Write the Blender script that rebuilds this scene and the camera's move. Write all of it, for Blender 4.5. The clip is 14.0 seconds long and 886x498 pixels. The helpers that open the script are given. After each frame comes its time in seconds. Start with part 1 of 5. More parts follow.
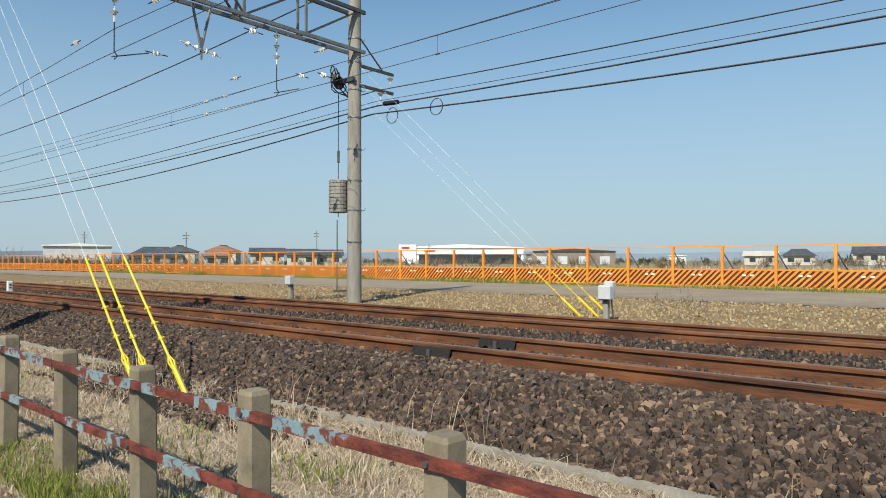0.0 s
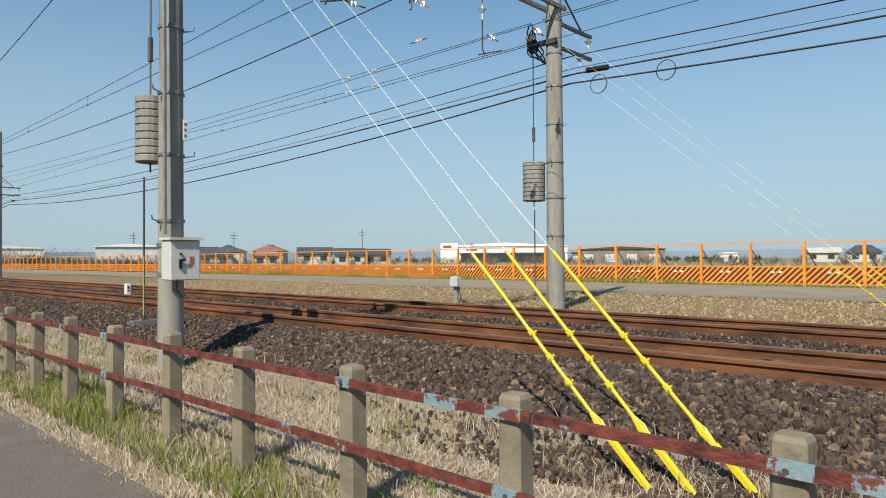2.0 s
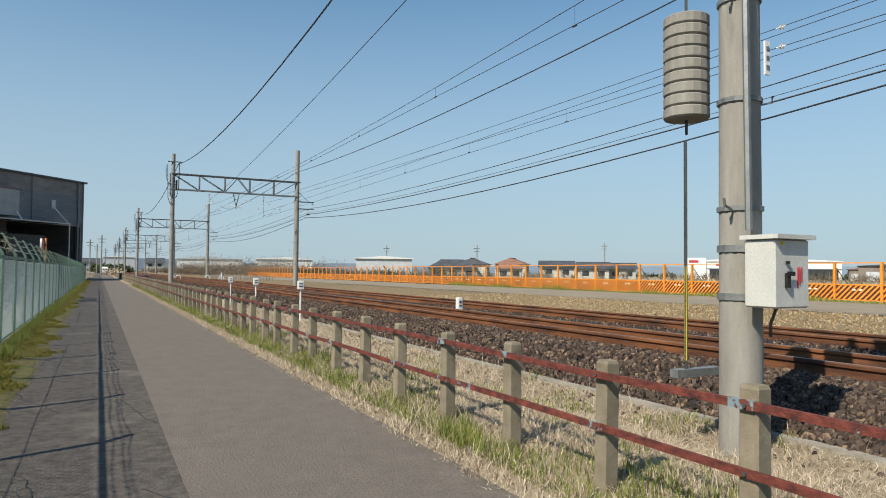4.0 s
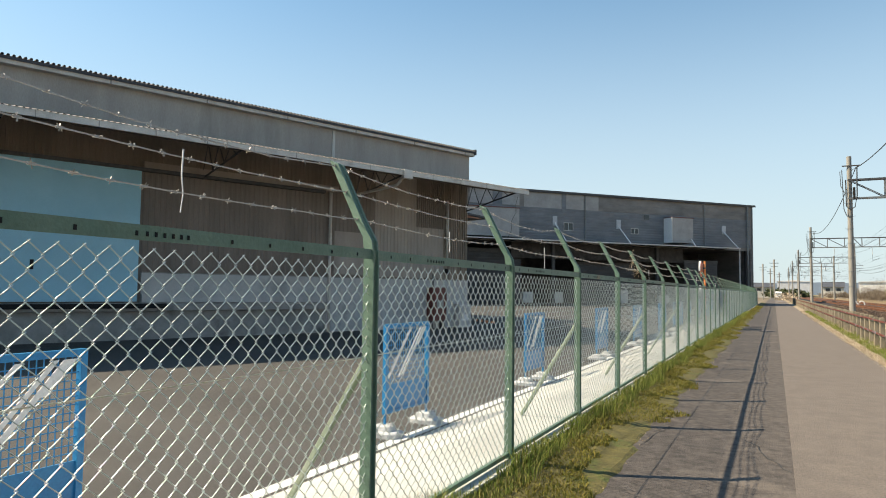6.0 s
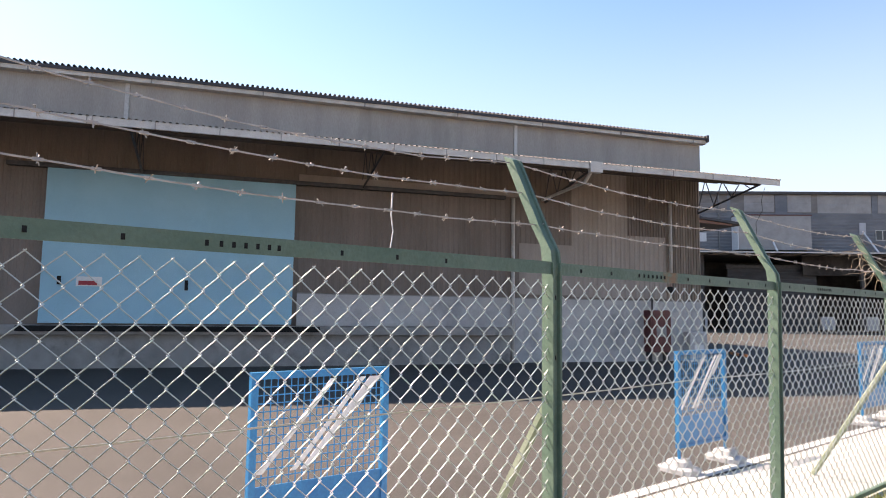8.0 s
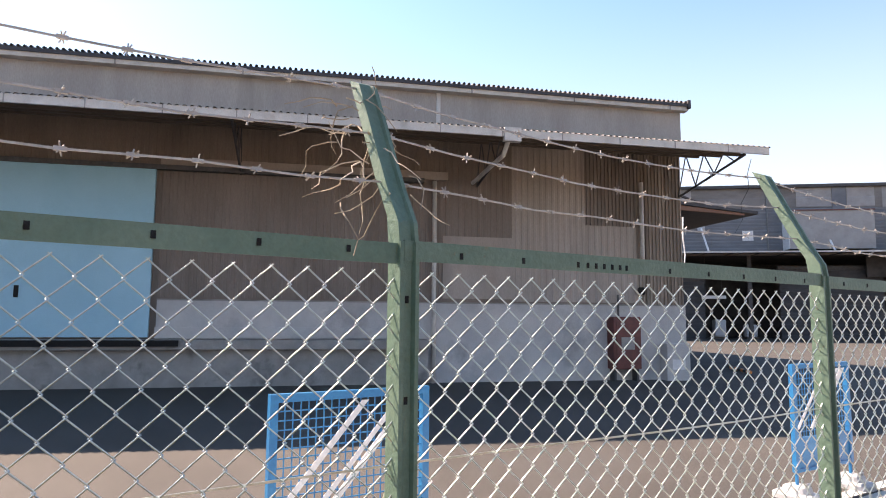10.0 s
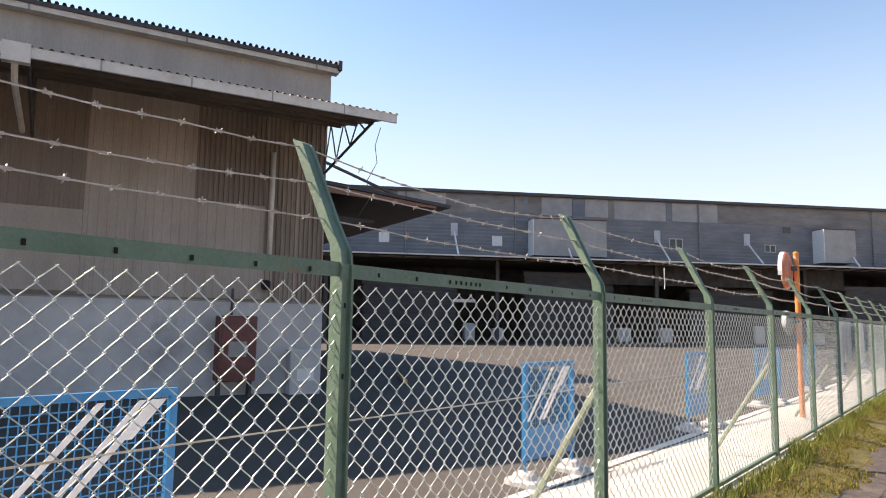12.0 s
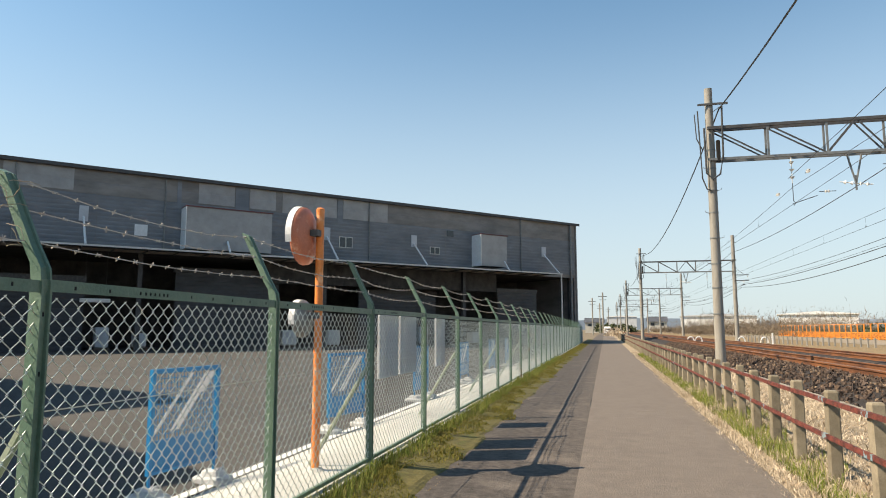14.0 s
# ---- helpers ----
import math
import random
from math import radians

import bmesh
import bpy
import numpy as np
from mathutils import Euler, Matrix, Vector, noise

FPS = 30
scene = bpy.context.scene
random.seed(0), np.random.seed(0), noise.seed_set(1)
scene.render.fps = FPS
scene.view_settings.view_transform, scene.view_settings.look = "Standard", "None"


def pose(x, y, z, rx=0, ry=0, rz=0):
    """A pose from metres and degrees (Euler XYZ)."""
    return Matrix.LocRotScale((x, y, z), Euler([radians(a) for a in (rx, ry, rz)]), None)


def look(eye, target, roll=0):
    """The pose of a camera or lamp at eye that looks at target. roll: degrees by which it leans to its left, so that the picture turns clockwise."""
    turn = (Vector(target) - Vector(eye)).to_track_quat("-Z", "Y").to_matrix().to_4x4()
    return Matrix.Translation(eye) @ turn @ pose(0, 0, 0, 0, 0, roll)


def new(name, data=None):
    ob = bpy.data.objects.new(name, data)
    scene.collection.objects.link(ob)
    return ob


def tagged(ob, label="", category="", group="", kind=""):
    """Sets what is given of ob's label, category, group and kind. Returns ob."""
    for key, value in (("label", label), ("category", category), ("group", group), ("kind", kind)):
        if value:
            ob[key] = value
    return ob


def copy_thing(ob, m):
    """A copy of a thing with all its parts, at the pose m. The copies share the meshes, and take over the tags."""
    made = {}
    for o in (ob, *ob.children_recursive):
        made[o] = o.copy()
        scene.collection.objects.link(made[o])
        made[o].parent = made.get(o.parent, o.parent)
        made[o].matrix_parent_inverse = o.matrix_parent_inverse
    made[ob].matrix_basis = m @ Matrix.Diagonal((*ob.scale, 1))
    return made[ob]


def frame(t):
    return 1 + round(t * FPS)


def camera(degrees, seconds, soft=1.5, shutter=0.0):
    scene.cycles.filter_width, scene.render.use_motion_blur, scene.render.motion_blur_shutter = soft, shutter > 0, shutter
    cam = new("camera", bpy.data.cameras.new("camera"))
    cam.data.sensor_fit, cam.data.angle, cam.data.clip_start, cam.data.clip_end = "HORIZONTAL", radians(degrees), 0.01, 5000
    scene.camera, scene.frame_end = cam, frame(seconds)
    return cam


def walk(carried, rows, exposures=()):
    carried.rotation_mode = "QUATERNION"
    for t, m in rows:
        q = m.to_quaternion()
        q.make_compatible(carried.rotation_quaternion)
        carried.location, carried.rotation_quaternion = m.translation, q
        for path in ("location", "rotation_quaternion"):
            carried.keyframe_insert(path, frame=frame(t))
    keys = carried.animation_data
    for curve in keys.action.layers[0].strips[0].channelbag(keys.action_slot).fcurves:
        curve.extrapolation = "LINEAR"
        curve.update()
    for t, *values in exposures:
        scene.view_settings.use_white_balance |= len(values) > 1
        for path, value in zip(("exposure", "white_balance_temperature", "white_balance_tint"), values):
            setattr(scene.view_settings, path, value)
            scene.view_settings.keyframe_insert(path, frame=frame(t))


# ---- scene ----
cam = camera(67.0, 14.0, soft=1.0)
PATH = [
    (0, (0.81, 3.297, 1.302), (2.323, 4.603, 1.336), -0.0),
    (0.5, (0.723, 4.487, 1.322), (2.224, 5.807, 1.356), -0.0),
    (1, (0.642, 5.676, 1.294), (2.132, 7.009, 1.332), -0.2),
    (1.5, (0.497, 6.87, 1.285), (1.974, 8.218, 1.322), -0.2),
    (2, (0.279, 8.056, 1.288), (1.73, 9.433, 1.319), -0.3),
    (2.2, (0.157, 8.523, 1.296), (1.592, 9.917, 1.325), -0.2),
    (4.3, (-0.319, 13.312, 1.278), (0.444, 15.16, 1.35), 0.5),
    (4.5, (-0.282, 13.74, 1.293), (0.366, 15.631, 1.365), 0.4),
    (5, (-0.186, 14.822, 1.289), (0.038, 16.807, 1.381), 0.4),
    (5.5, (-0.054, 15.959, 1.323), (-0.38, 17.929, 1.426), 0.8),
    (6, (0.085, 17.11, 1.305), (-0.8, 18.899, 1.427), 0.7),
    (6.5, (0.158, 18.353, 1.329), (-1.056, 19.937, 1.461), 0.6),
    (7, (0.208, 19.51, 1.312), (-1.14, 20.98, 1.46), 0.8),
    (9.5, (-0.319, 25.83, 1.3), (-1.974, 26.933, 1.511), 0.5),
    (10, (-0.344, 27.158, 1.314), (-1.987, 28.278, 1.522), 0.4),
    (10.5, (-0.335, 28.465, 1.305), (-1.964, 29.605, 1.515), 0.5),
    (11, (-0.25, 29.745, 1.308), (-1.86, 30.911, 1.523), -0.2),
    (11.5, (-0.096, 31.06, 1.323), (-1.579, 32.385, 1.54), 0.5),
    (12, (-0.031, 32.418, 1.302), (-1.277, 33.966, 1.525), 0.9),
    (12.5, (0.01, 33.733, 1.308), (-0.97, 35.461, 1.532), 1.0),
    (13, (0.119, 35.078, 1.313), (-0.663, 36.905, 1.537), 1.3),
    (13.5, (0.31, 36.405, 1.318), (-0.339, 38.283, 1.545), 0.7),
    (14, (0.487, 37.723, 1.3), (0.023, 39.654, 1.538), 0.0),
]
EXPOSURE = [(0.0, 0.32, 6400, 7), (2.0, 0.3, 6400, 7), (4.5, 0.37, 6450, 7), (5.5, 0.67, 6900, 8), (6.5, 1.1, 7500, 14), (7.0, 1.2, 7350, 20), (9.5, 1.57, 7450, 28), (11.0, 1.58, 7550, 28), (12.5, 1.12, 7700, 22), (14.0, 0.86, 7400, 12)]
walk(cam, [(t, look(eye, target, roll)) for t, eye, target, roll in PATH], EXPOSURE)

# ---- world and sun ----
SHADE = Vector((0.955, 0.36, 0.0))          # ground shadow of one metre of height
SUN_DIR = Vector((-SHADE.x, -SHADE.y, 1.0)).normalized()
world = bpy.data.worlds.new("sky")
scene.world = world
world.use_nodes = True
wn = world.node_tree.nodes
sky = wn.new("ShaderNodeTexSky")
sky.sky_type = "NISHITA"
sky.sun_disc = False
sky.sun_elevation = math.asin(SUN_DIR.z)
sky.sun_rotation = math.atan2(SUN_DIR.x, SUN_DIR.y)
sky.air_density, sky.dust_density, sky.ozone_density = 1.0, 0.6, 0.35
wn["Background"].inputs["Strength"].default_value = 0.087
wl = world.node_tree.links
# pale haze that thickens evenly towards the horizon all round
coord = wn.new("ShaderNodeTexCoord")
split = wn.new("ShaderNodeSeparateXYZ")
haze = wn.new("ShaderNodeValToRGB")
haze.color_ramp.interpolation = "EASE"
haze.color_ramp.elements[0].position, haze.color_ramp.elements[0].color = 0.0, (0.85, 0.85, 0.85, 1)
haze.color_ramp.elements[1].position, haze.color_ramp.elements[1].color = 0.5, (0.0, 0.0, 0.0, 1)
air = wn.new("ShaderNodeMix")
air.data_type = "RGBA"
air.inputs[7].default_value = (4.0, 4.85, 5.75, 1)
wl.new(coord.outputs["Generated"], split.inputs[0])
wl.new(split.outputs["Z"], haze.inputs["Fac"])
wl.new(haze.outputs["Color"], air.inputs[0])
clear = wn.new("ShaderNodeMix")
clear.data_type, clear.blend_type = "RGBA", "MULTIPLY"
clear.inputs[0].default_value = 1.0
clear.inputs[7].default_value = (0.8, 1.14, 1.24, 1)
wl.new(sky.outputs[0], clear.inputs[6])
wl.new(clear.outputs[2], air.inputs[6])
wl.new(air.outputs[2], wn["Background"].inputs["Color"])
sun = new("sun", bpy.data.lights.new("sun", "SUN"))
sun.data.energy, sun.data.angle, sun.data.color = 5.2, radians(0.5), (1.0, 0.9, 0.745)
sun.matrix_world = look((0, 0, 50), Vector((0, 0, 50)) - SUN_DIR)


# ---- materials ----
def mat(name, a, b=None, scale=3.0, rough=0.8, metal=0.0, bump=0.0, fine=60.0, spread=(0.35, 0.65), obj=False, rnd=0.0, stain=None, stain_scale=0.6, stretch=None, stain_at=(0.55, 0.7), grit=0.35):
    """Two-tone noise at two scales, with grain relief, and stains of a shape of their own."""
    m = bpy.data.materials.new(name)
    m.use_nodes = True
    nt = m.node_tree
    N, L = nt.nodes, nt.links
    bs = N["Principled BSDF"]
    bs.inputs["Roughness"].default_value = rough
    bs.inputs["Metallic"].default_value = metal
    b = b or a
    if obj:
        src = N.new("ShaderNodeTexCoord").outputs["Object"]
    else:
        src = N.new("ShaderNodeNewGeometry").outputs["Position"]
    if stretch:
        mp = N.new("ShaderNodeMapping")
        mp.inputs["Scale"].default_value = stretch
        L.new(src, mp.inputs["Vector"])
        src = mp.outputs["Vector"]

    def tex(sc, detail=5.0):
        n = N.new("ShaderNodeTexNoise")
        n.inputs["Scale"].default_value = sc
        n.inputs["Detail"].default_value = detail
        n.inputs["Roughness"].default_value = 0.65
        L.new(src, n.inputs["Vector"])
        return n.outputs["Fac"]

    def ramp(fac, lo, hi, c0, c1):
        r = N.new("ShaderNodeValToRGB")
        r.color_ramp.elements[0].position, r.color_ramp.elements[1].position = lo, hi
        r.color_ramp.elements[0].color, r.color_ramp.elements[1].color = (*c0, 1), (*c1, 1)
        L.new(fac, r.inputs["Fac"])
        return r.outputs["Color"]

    def mix(fac, x, y, kind="MIX"):
        n = N.new("ShaderNodeMix")
        n.data_type, n.blend_type = "RGBA", kind
        if isinstance(fac, float):
            n.inputs[0].default_value = fac
        else:
            L.new(fac, n.inputs[0])
        L.new(x, n.inputs[6])
        L.new(y, n.inputs[7])
        return n.outputs[2]

    col = ramp(tex(scale), spread[0], spread[1], a, b)
    grain = tex(fine, 3.0)
    col = mix(grit, col, ramp(grain, 0.3, 0.7, (0.45, 0.45, 0.45), (1.0, 1.0, 1.0)), "MULTIPLY")
    if stain:
        mask = ramp(tex(stain_scale, 8.0), stain_at[0], stain_at[1], (0, 0, 0), (1, 1, 1))
        rgb = N.new("ShaderNodeRGB")
        rgb.outputs[0].default_value = (*stain, 1)
        col = mix(mask, col, rgb.outputs[0])
    if rnd:
        oi = N.new("ShaderNodeObjectInfo")
        col = mix(1.0, col, ramp(oi.outputs["Random"], 0.0, 1.0, (1 - rnd,) * 3, (1, 1, 1)), "MULTIPLY")
    L.new(col, bs.inputs["Base Color"])
    if bump:
        bp = N.new("ShaderNodeBump")
        bp.inputs["Strength"].default_value = min(1.0, bump)
        bp.inputs["Distance"].default_value = 0.01
        L.new(grain, bp.inputs["Height"])
        L.new(bp.outputs[0], bs.inputs["Normal"])
    return m


def island(name, stops, rough=0.9):
    """Colour that varies from loose piece to loose piece of one mesh."""
    m = bpy.data.materials.new(name)
    m.use_nodes = True
    N, L = m.node_tree.nodes, m.node_tree.links
    bs = N["Principled BSDF"]
    bs.inputs["Roughness"].default_value = rough
    g = N.new("ShaderNodeNewGeometry")
    r = N.new("ShaderNodeValToRGB")
    els = r.color_ramp.elements
    while len(els) < len(stops):
        els.new(0.5)
    for k, c in enumerate(stops):
        els[k].position, els[k].color = k / (len(stops) - 1), (*c, 1)
    L.new(g.outputs["Random Per Island"], r.inputs["Fac"])
    n = N.new("ShaderNodeTexNoise")
    n.inputs["Scale"].default_value = 45
    L.new(g.outputs["Position"], n.inputs["Vector"])
    x = N.new("ShaderNodeMix")
    x.data_type, x.blend_type = "RGBA", "MULTIPLY"
    x.inputs[0].default_value = 0.5
    L.new(r.outputs[0], x.inputs[6])
    L.new(n.outputs["Fac"], x.inputs[7])
    L.new(x.outputs[2], bs.inputs["Base Color"])
    return m


M_ground = mat("dry_earth", (0.1264, 0.0948, 0.05925), (0.1975, 0.158, 0.1027), 0.6, 0.95, bump=0.6, fine=30)
M_asph_old = mat("old_asphalt", (0.0534, 0.0441, 0.038), (0.121, 0.101, 0.0871), 11, 0.9, bump=1.0, fine=42, grit=0.85, stain=(0.135, 0.112, 0.0934), stain_scale=1.1)
M_asph_new = mat("patched_asphalt", (0.138, 0.115, 0.0978), (0.171, 0.142, 0.12), 5, 0.9, bump=0.9, fine=48, grit=0.7, stain=(0.128, 0.106, 0.0895), stain_scale=0.45)
M_yard = mat("yard_asphalt", (0.0492, 0.0459, 0.042), (0.0721, 0.0669, 0.061), 0.5, 0.9, bump=0.6, fine=90, stain=(0.0557, 0.0544, 0.0525), stain_scale=0.25)
M_conc_pale = mat("pale_concrete", (0.403, 0.403, 0.376), (0.53, 0.525, 0.488), 0.8, 0.85, bump=0.4, fine=70, stain=(0.403, 0.392, 0.35), stain_scale=0.7)
M_white_line = mat("road_paint_white", (0.585, 0.585, 0.567), (0.72, 0.72, 0.702), 5, 0.7, bump=0.3, stain=(0.315, 0.315, 0.306), stain_scale=3.0, stain_at=(0.6, 0.68))
M_dockedge = mat("weathered_edging", (0.237, 0.2133, 0.1738), (0.3318, 0.3002, 0.2528), 3, 0.9, bump=0.6, stain=(0.158, 0.1343, 0.0948), stain_scale=2)
M_tar = mat("tar_seal", (0.02, 0.02, 0.02), (0.035, 0.035, 0.035), 6, 0.7, bump=0.3)
M_post = mat("weathered_concrete", (0.2133, 0.1778, 0.1225), (0.3002, 0.2568, 0.1857), 6, 0.9, bump=0.22, fine=90, rnd=0.25, stain=(0.1027, 0.0869, 0.0632), stain_scale=5.0, stain_at=(0.58, 0.75))
M_redrail = mat("rusty_red_paint", (0.05, 0.012, 0.009), (0.2, 0.045, 0.03), 16, 0.75, bump=0.7, stretch=(1, 0.6, 1), stain=(0.1738, 0.2607, 0.316), stain_scale=4.2, stain_at=(0.64, 0.66))
M_blueplate = mat("flaking_pale_blue_paint", (0.158, 0.2449, 0.2923), (0.2212, 0.3002, 0.3318), 9, 0.7, bump=0.4, stain=(0.1264, 0.03555, 0.02212), stain_scale=14.0, stain_at=(0.49, 0.53))
# fill colour lowered to paint in the shade of gaps between stones
M_ballast_bed = mat("ballast_fill_gap_shade", (0.0108, 0.0084, 0.0078), (0.03, 0.0228, 0.0198), 22, 0.95, bump=1.0, fine=40)
M_bank = mat("gravel_bank", (0.1511, 0.1022, 0.04889), (0.2666, 0.1911, 0.09776), 7, 0.95, bump=1.0, fine=26, stain=(0.1066, 0.08887, 0.05332), stain_scale=5)
M_dirt = mat("dirt_track", (0.2212, 0.1778, 0.1304), (0.2844, 0.237, 0.1738), 0.7, 0.95, bump=0.5, fine=30)
M_stone = island("ballast_stones", [(0.0236, 0.0157, 0.0126), (0.0707, 0.0456, 0.0351), (0.141, 0.0997, 0.0781), (0.0393, 0.0257, 0.0212), (0.102, 0.0627, 0.0437), (0.298, 0.207, 0.139)])
M_stone_a = mat("brown_ballast_stone", (0.0588, 0.0409, 0.0363), (0.118, 0.0845, 0.0727), 20, 0.9, bump=0.5, rnd=0.5)
M_stone_b = mat("grey_ballast_stone", (0.098, 0.08, 0.0702), (0.196, 0.151, 0.124), 20, 0.9, bump=0.5, rnd=0.5)
M_bankstone = island("bank_stones", [(0.2275, 0.1517, 0.0711), (0.3982, 0.2844, 0.147), (0.5309, 0.4266, 0.2749), (0.3128, 0.2134, 0.1043)])
M_rust = mat("rusty_rail_steel", (0.051, 0.017, 0.00765), (0.1955, 0.07225, 0.0238), 5, 0.75, bump=0.5, stretch=(1, 0.2, 1))
M_railtop = mat("dull_rail_head", (0.17, 0.12, 0.095), (0.26, 0.19, 0.15), 8, 0.55, metal=0.3, stretch=(1, 0.1, 1))
M_sleeper = mat("sleeper_concrete", (0.079, 0.0553, 0.0395), (0.1343, 0.1027, 0.079), 9, 0.9, bump=0.6)
M_pole = mat("pole_concrete", (0.237, 0.2212, 0.1975), (0.316, 0.3002, 0.2686), 2.5, 0.85, bump=0.4, fine=90, stretch=(3, 3, 0.5), stain=(0.158, 0.1422, 0.1185), stain_scale=1.2)
M_steel = mat("galvanised_steel", (0.1738, 0.1817, 0.1817), (0.2686, 0.2765, 0.2765), 6, 0.55, metal=0.5)
M_steel_dark = mat("dark_steel", (0.06, 0.06, 0.065), (0.1, 0.1, 0.1), 7, 0.6, metal=0.3)
M_wire = mat("copper_wire_dark", (0.03, 0.032, 0.035), (0.06, 0.06, 0.06), 3, 0.6)
M_wire_pale = mat("stay_wire_pale", (0.6, 0.62, 0.62), (0.75, 0.76, 0.76), 3, 0.5)
M_porc = mat("white_porcelain", (0.7, 0.68, 0.64), (0.8, 0.79, 0.76), 20, 0.25)
M_yellow = mat("yellow_plastic", (0.632, 0.4898, 0.0158), (0.6715, 0.5372, 0.0237), 9, 0.45)
M_box = mat("cream_painted_box", (0.5214, 0.5214, 0.4898), (0.5925, 0.5846, 0.553), 3, 0.5, stain=(0.395, 0.3792, 0.3318), stain_scale=2)
M_green = mat("green_fence_paint", (0.084, 0.1575, 0.1085), (0.133, 0.21, 0.1505), 4, 0.5, bump=0.3, stain=(0.2, 0.115, 0.055), stain_scale=1.4, stain_at=(0.66, 0.7))
M_mesh = mat("galvanised_mesh_wire", (0.5, 0.56, 0.54), (0.62, 0.68, 0.66), 5, 0.29, metal=0.9)
M_barb = mat("barbed_wire_steel", (0.35, 0.33, 0.31), (0.5, 0.47, 0.44), 12, 0.6, metal=0.4)
M_brace = mat("brace_pale_green", (0.237, 0.3002, 0.2054), (0.3555, 0.395, 0.3002), 5, 0.6, stain=(0.158, 0.1896, 0.1185), stain_scale=2)
M_blue = mat("blue_board_paint", (0.00711, 0.181, 0.428), (0.0118, 0.233, 0.492), 5, 0.4, rnd=0.12)
M_white = mat("white_paint", (0.7, 0.7, 0.7), (0.8, 0.8, 0.8), 5, 0.5)
M_bag = mat("pale_sandbag", (0.395, 0.4108, 0.4187), (0.5372, 0.5451, 0.553), 7, 0.8, bump=0.6)
M_orange = mat("orange_barrier_paint", (0.765, 0.243, 0.018), (0.855, 0.324, 0.045), 2, 0.55, rnd=0.1)
M_maroon = mat("dark_maroon_panel", (0.0474, 0.00948, 0.0079), (0.079, 0.01975, 0.0158), 3, 0.7)
M_orange_post = mat("faded_orange_paint", (0.72, 0.2, 0.04), (0.82, 0.28, 0.07), 6, 0.5, stain=(0.85, 0.5, 0.3), stain_scale=4)
M_mirror_back = mat("faded_red_orange", (0.5, 0.15, 0.08), (0.6, 0.2, 0.11), 4, 0.5, stain=(0.7, 0.4, 0.28), stain_scale=6)
M_siding = mat("taupe_siding", (0.18, 0.1485, 0.126), (0.243, 0.2025, 0.1755), 0.8, 0.75, stretch=(1, 1, 0.25), stain=(0.135, 0.1125, 0.0945), stain_scale=0.5, bump=0.2)
M_siding_pale = mat("pale_patch_siding", (0.33, 0.29, 0.255), (0.4, 0.355, 0.32), 0.8, 0.75, stretch=(1, 1, 0.25), stain=(0.26, 0.225, 0.2), stain_scale=0.6)
M_fascia = mat("greige_fascia", (0.36, 0.33, 0.3), (0.44, 0.41, 0.37), 1.2, 0.7, stretch=(1, 1, 0.2), stain=(0.27, 0.25, 0.22), stain_scale=0.7)
M_trim = mat("pale_sheet_trim", (0.55, 0.53, 0.5), (0.66, 0.64, 0.6), 3, 0.5, stain=(0.38, 0.36, 0.33), stain_scale=2)
M_plinth = mat("whitewashed_wall", (0.42, 0.42, 0.42), (0.55, 0.55, 0.54), 0.9, 0.85, bump=0.3, stain=(0.3, 0.3, 0.3), stain_scale=0.8)
M_dock = mat("grimy_dock_concrete", (0.24, 0.235, 0.225), (0.36, 0.35, 0.335), 1.5, 0.9, bump=0.6, stain=(0.12, 0.12, 0.115), stain_scale=1.2)
M_roof = mat("dark_roof_sheet", (0.035, 0.035, 0.04), (0.06, 0.06, 0.065), 3, 0.6)
M_soffit = mat("brown_soffit", (0.084, 0.066, 0.054), (0.12, 0.096, 0.078), 2, 0.8)
M_door_blue = mat("sky_blue_door", (0.275, 0.55, 0.682), (0.33, 0.616, 0.748), 0.7, 0.6, stain=(0.242, 0.495, 0.627), stain_scale=0.5)
M_b2 = mat("grey_ribbed_sheet", (0.165, 0.155, 0.148), (0.27, 0.255, 0.245), 0.35, 0.6, metal=0.2, stretch=(1, 1, 3))
M_b2_band = mat("bluish_ribbed_sheet", (0.156, 0.174, 0.198), (0.228, 0.246, 0.27), 0.4, 0.6, metal=0.2, stretch=(1, 1, 3))
M_b2_pale = mat("pale_replaced_sheet", (0.306, 0.3017, 0.2975), (0.391, 0.3867, 0.3825), 1, 0.6)
# near-black base colour stands in for the shade inside the loading bay
M_bay_shade = mat("bay_interior_shade", (0.0352, 0.0336, 0.0336), (0.08, 0.0752, 0.072), 1, 0.9)
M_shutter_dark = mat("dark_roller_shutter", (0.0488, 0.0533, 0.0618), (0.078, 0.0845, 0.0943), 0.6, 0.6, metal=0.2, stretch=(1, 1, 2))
M_corner = mat("streaked_corrugated_sheet", (0.17, 0.135, 0.105), (0.35, 0.295, 0.245), 5.0, 0.8, bump=0.3, stretch=(1, 1, 0.05), stain=(0.13, 0.09, 0.065), stain_scale=2.2, stain_at=(0.56, 0.66))
M_redbox = mat("red_cabinet_paint", (0.11, 0.03, 0.027), (0.17, 0.045, 0.04), 5, 0.5)
M_shutter = mat("pale_grey_panel", (0.45, 0.47, 0.5), (0.55, 0.57, 0.6), 1, 0.6)
M_tile = mat("blue_black_tiles", (0.045, 0.05, 0.06), (0.09, 0.095, 0.11), 1, 0.6)
M_tile_orange = mat("orange_tiles", (0.221, 0.114, 0.078), (0.298, 0.156, 0.104), 1, 0.7)
M_plaster = mat("cream_plaster", (0.4345, 0.4108, 0.3634), (0.5372, 0.5135, 0.4582), 0.4, 0.85)
M_glass_dark = mat("dark_window_glass", (0.03, 0.035, 0.04), (0.05, 0.055, 0.06), 1, 0.15)
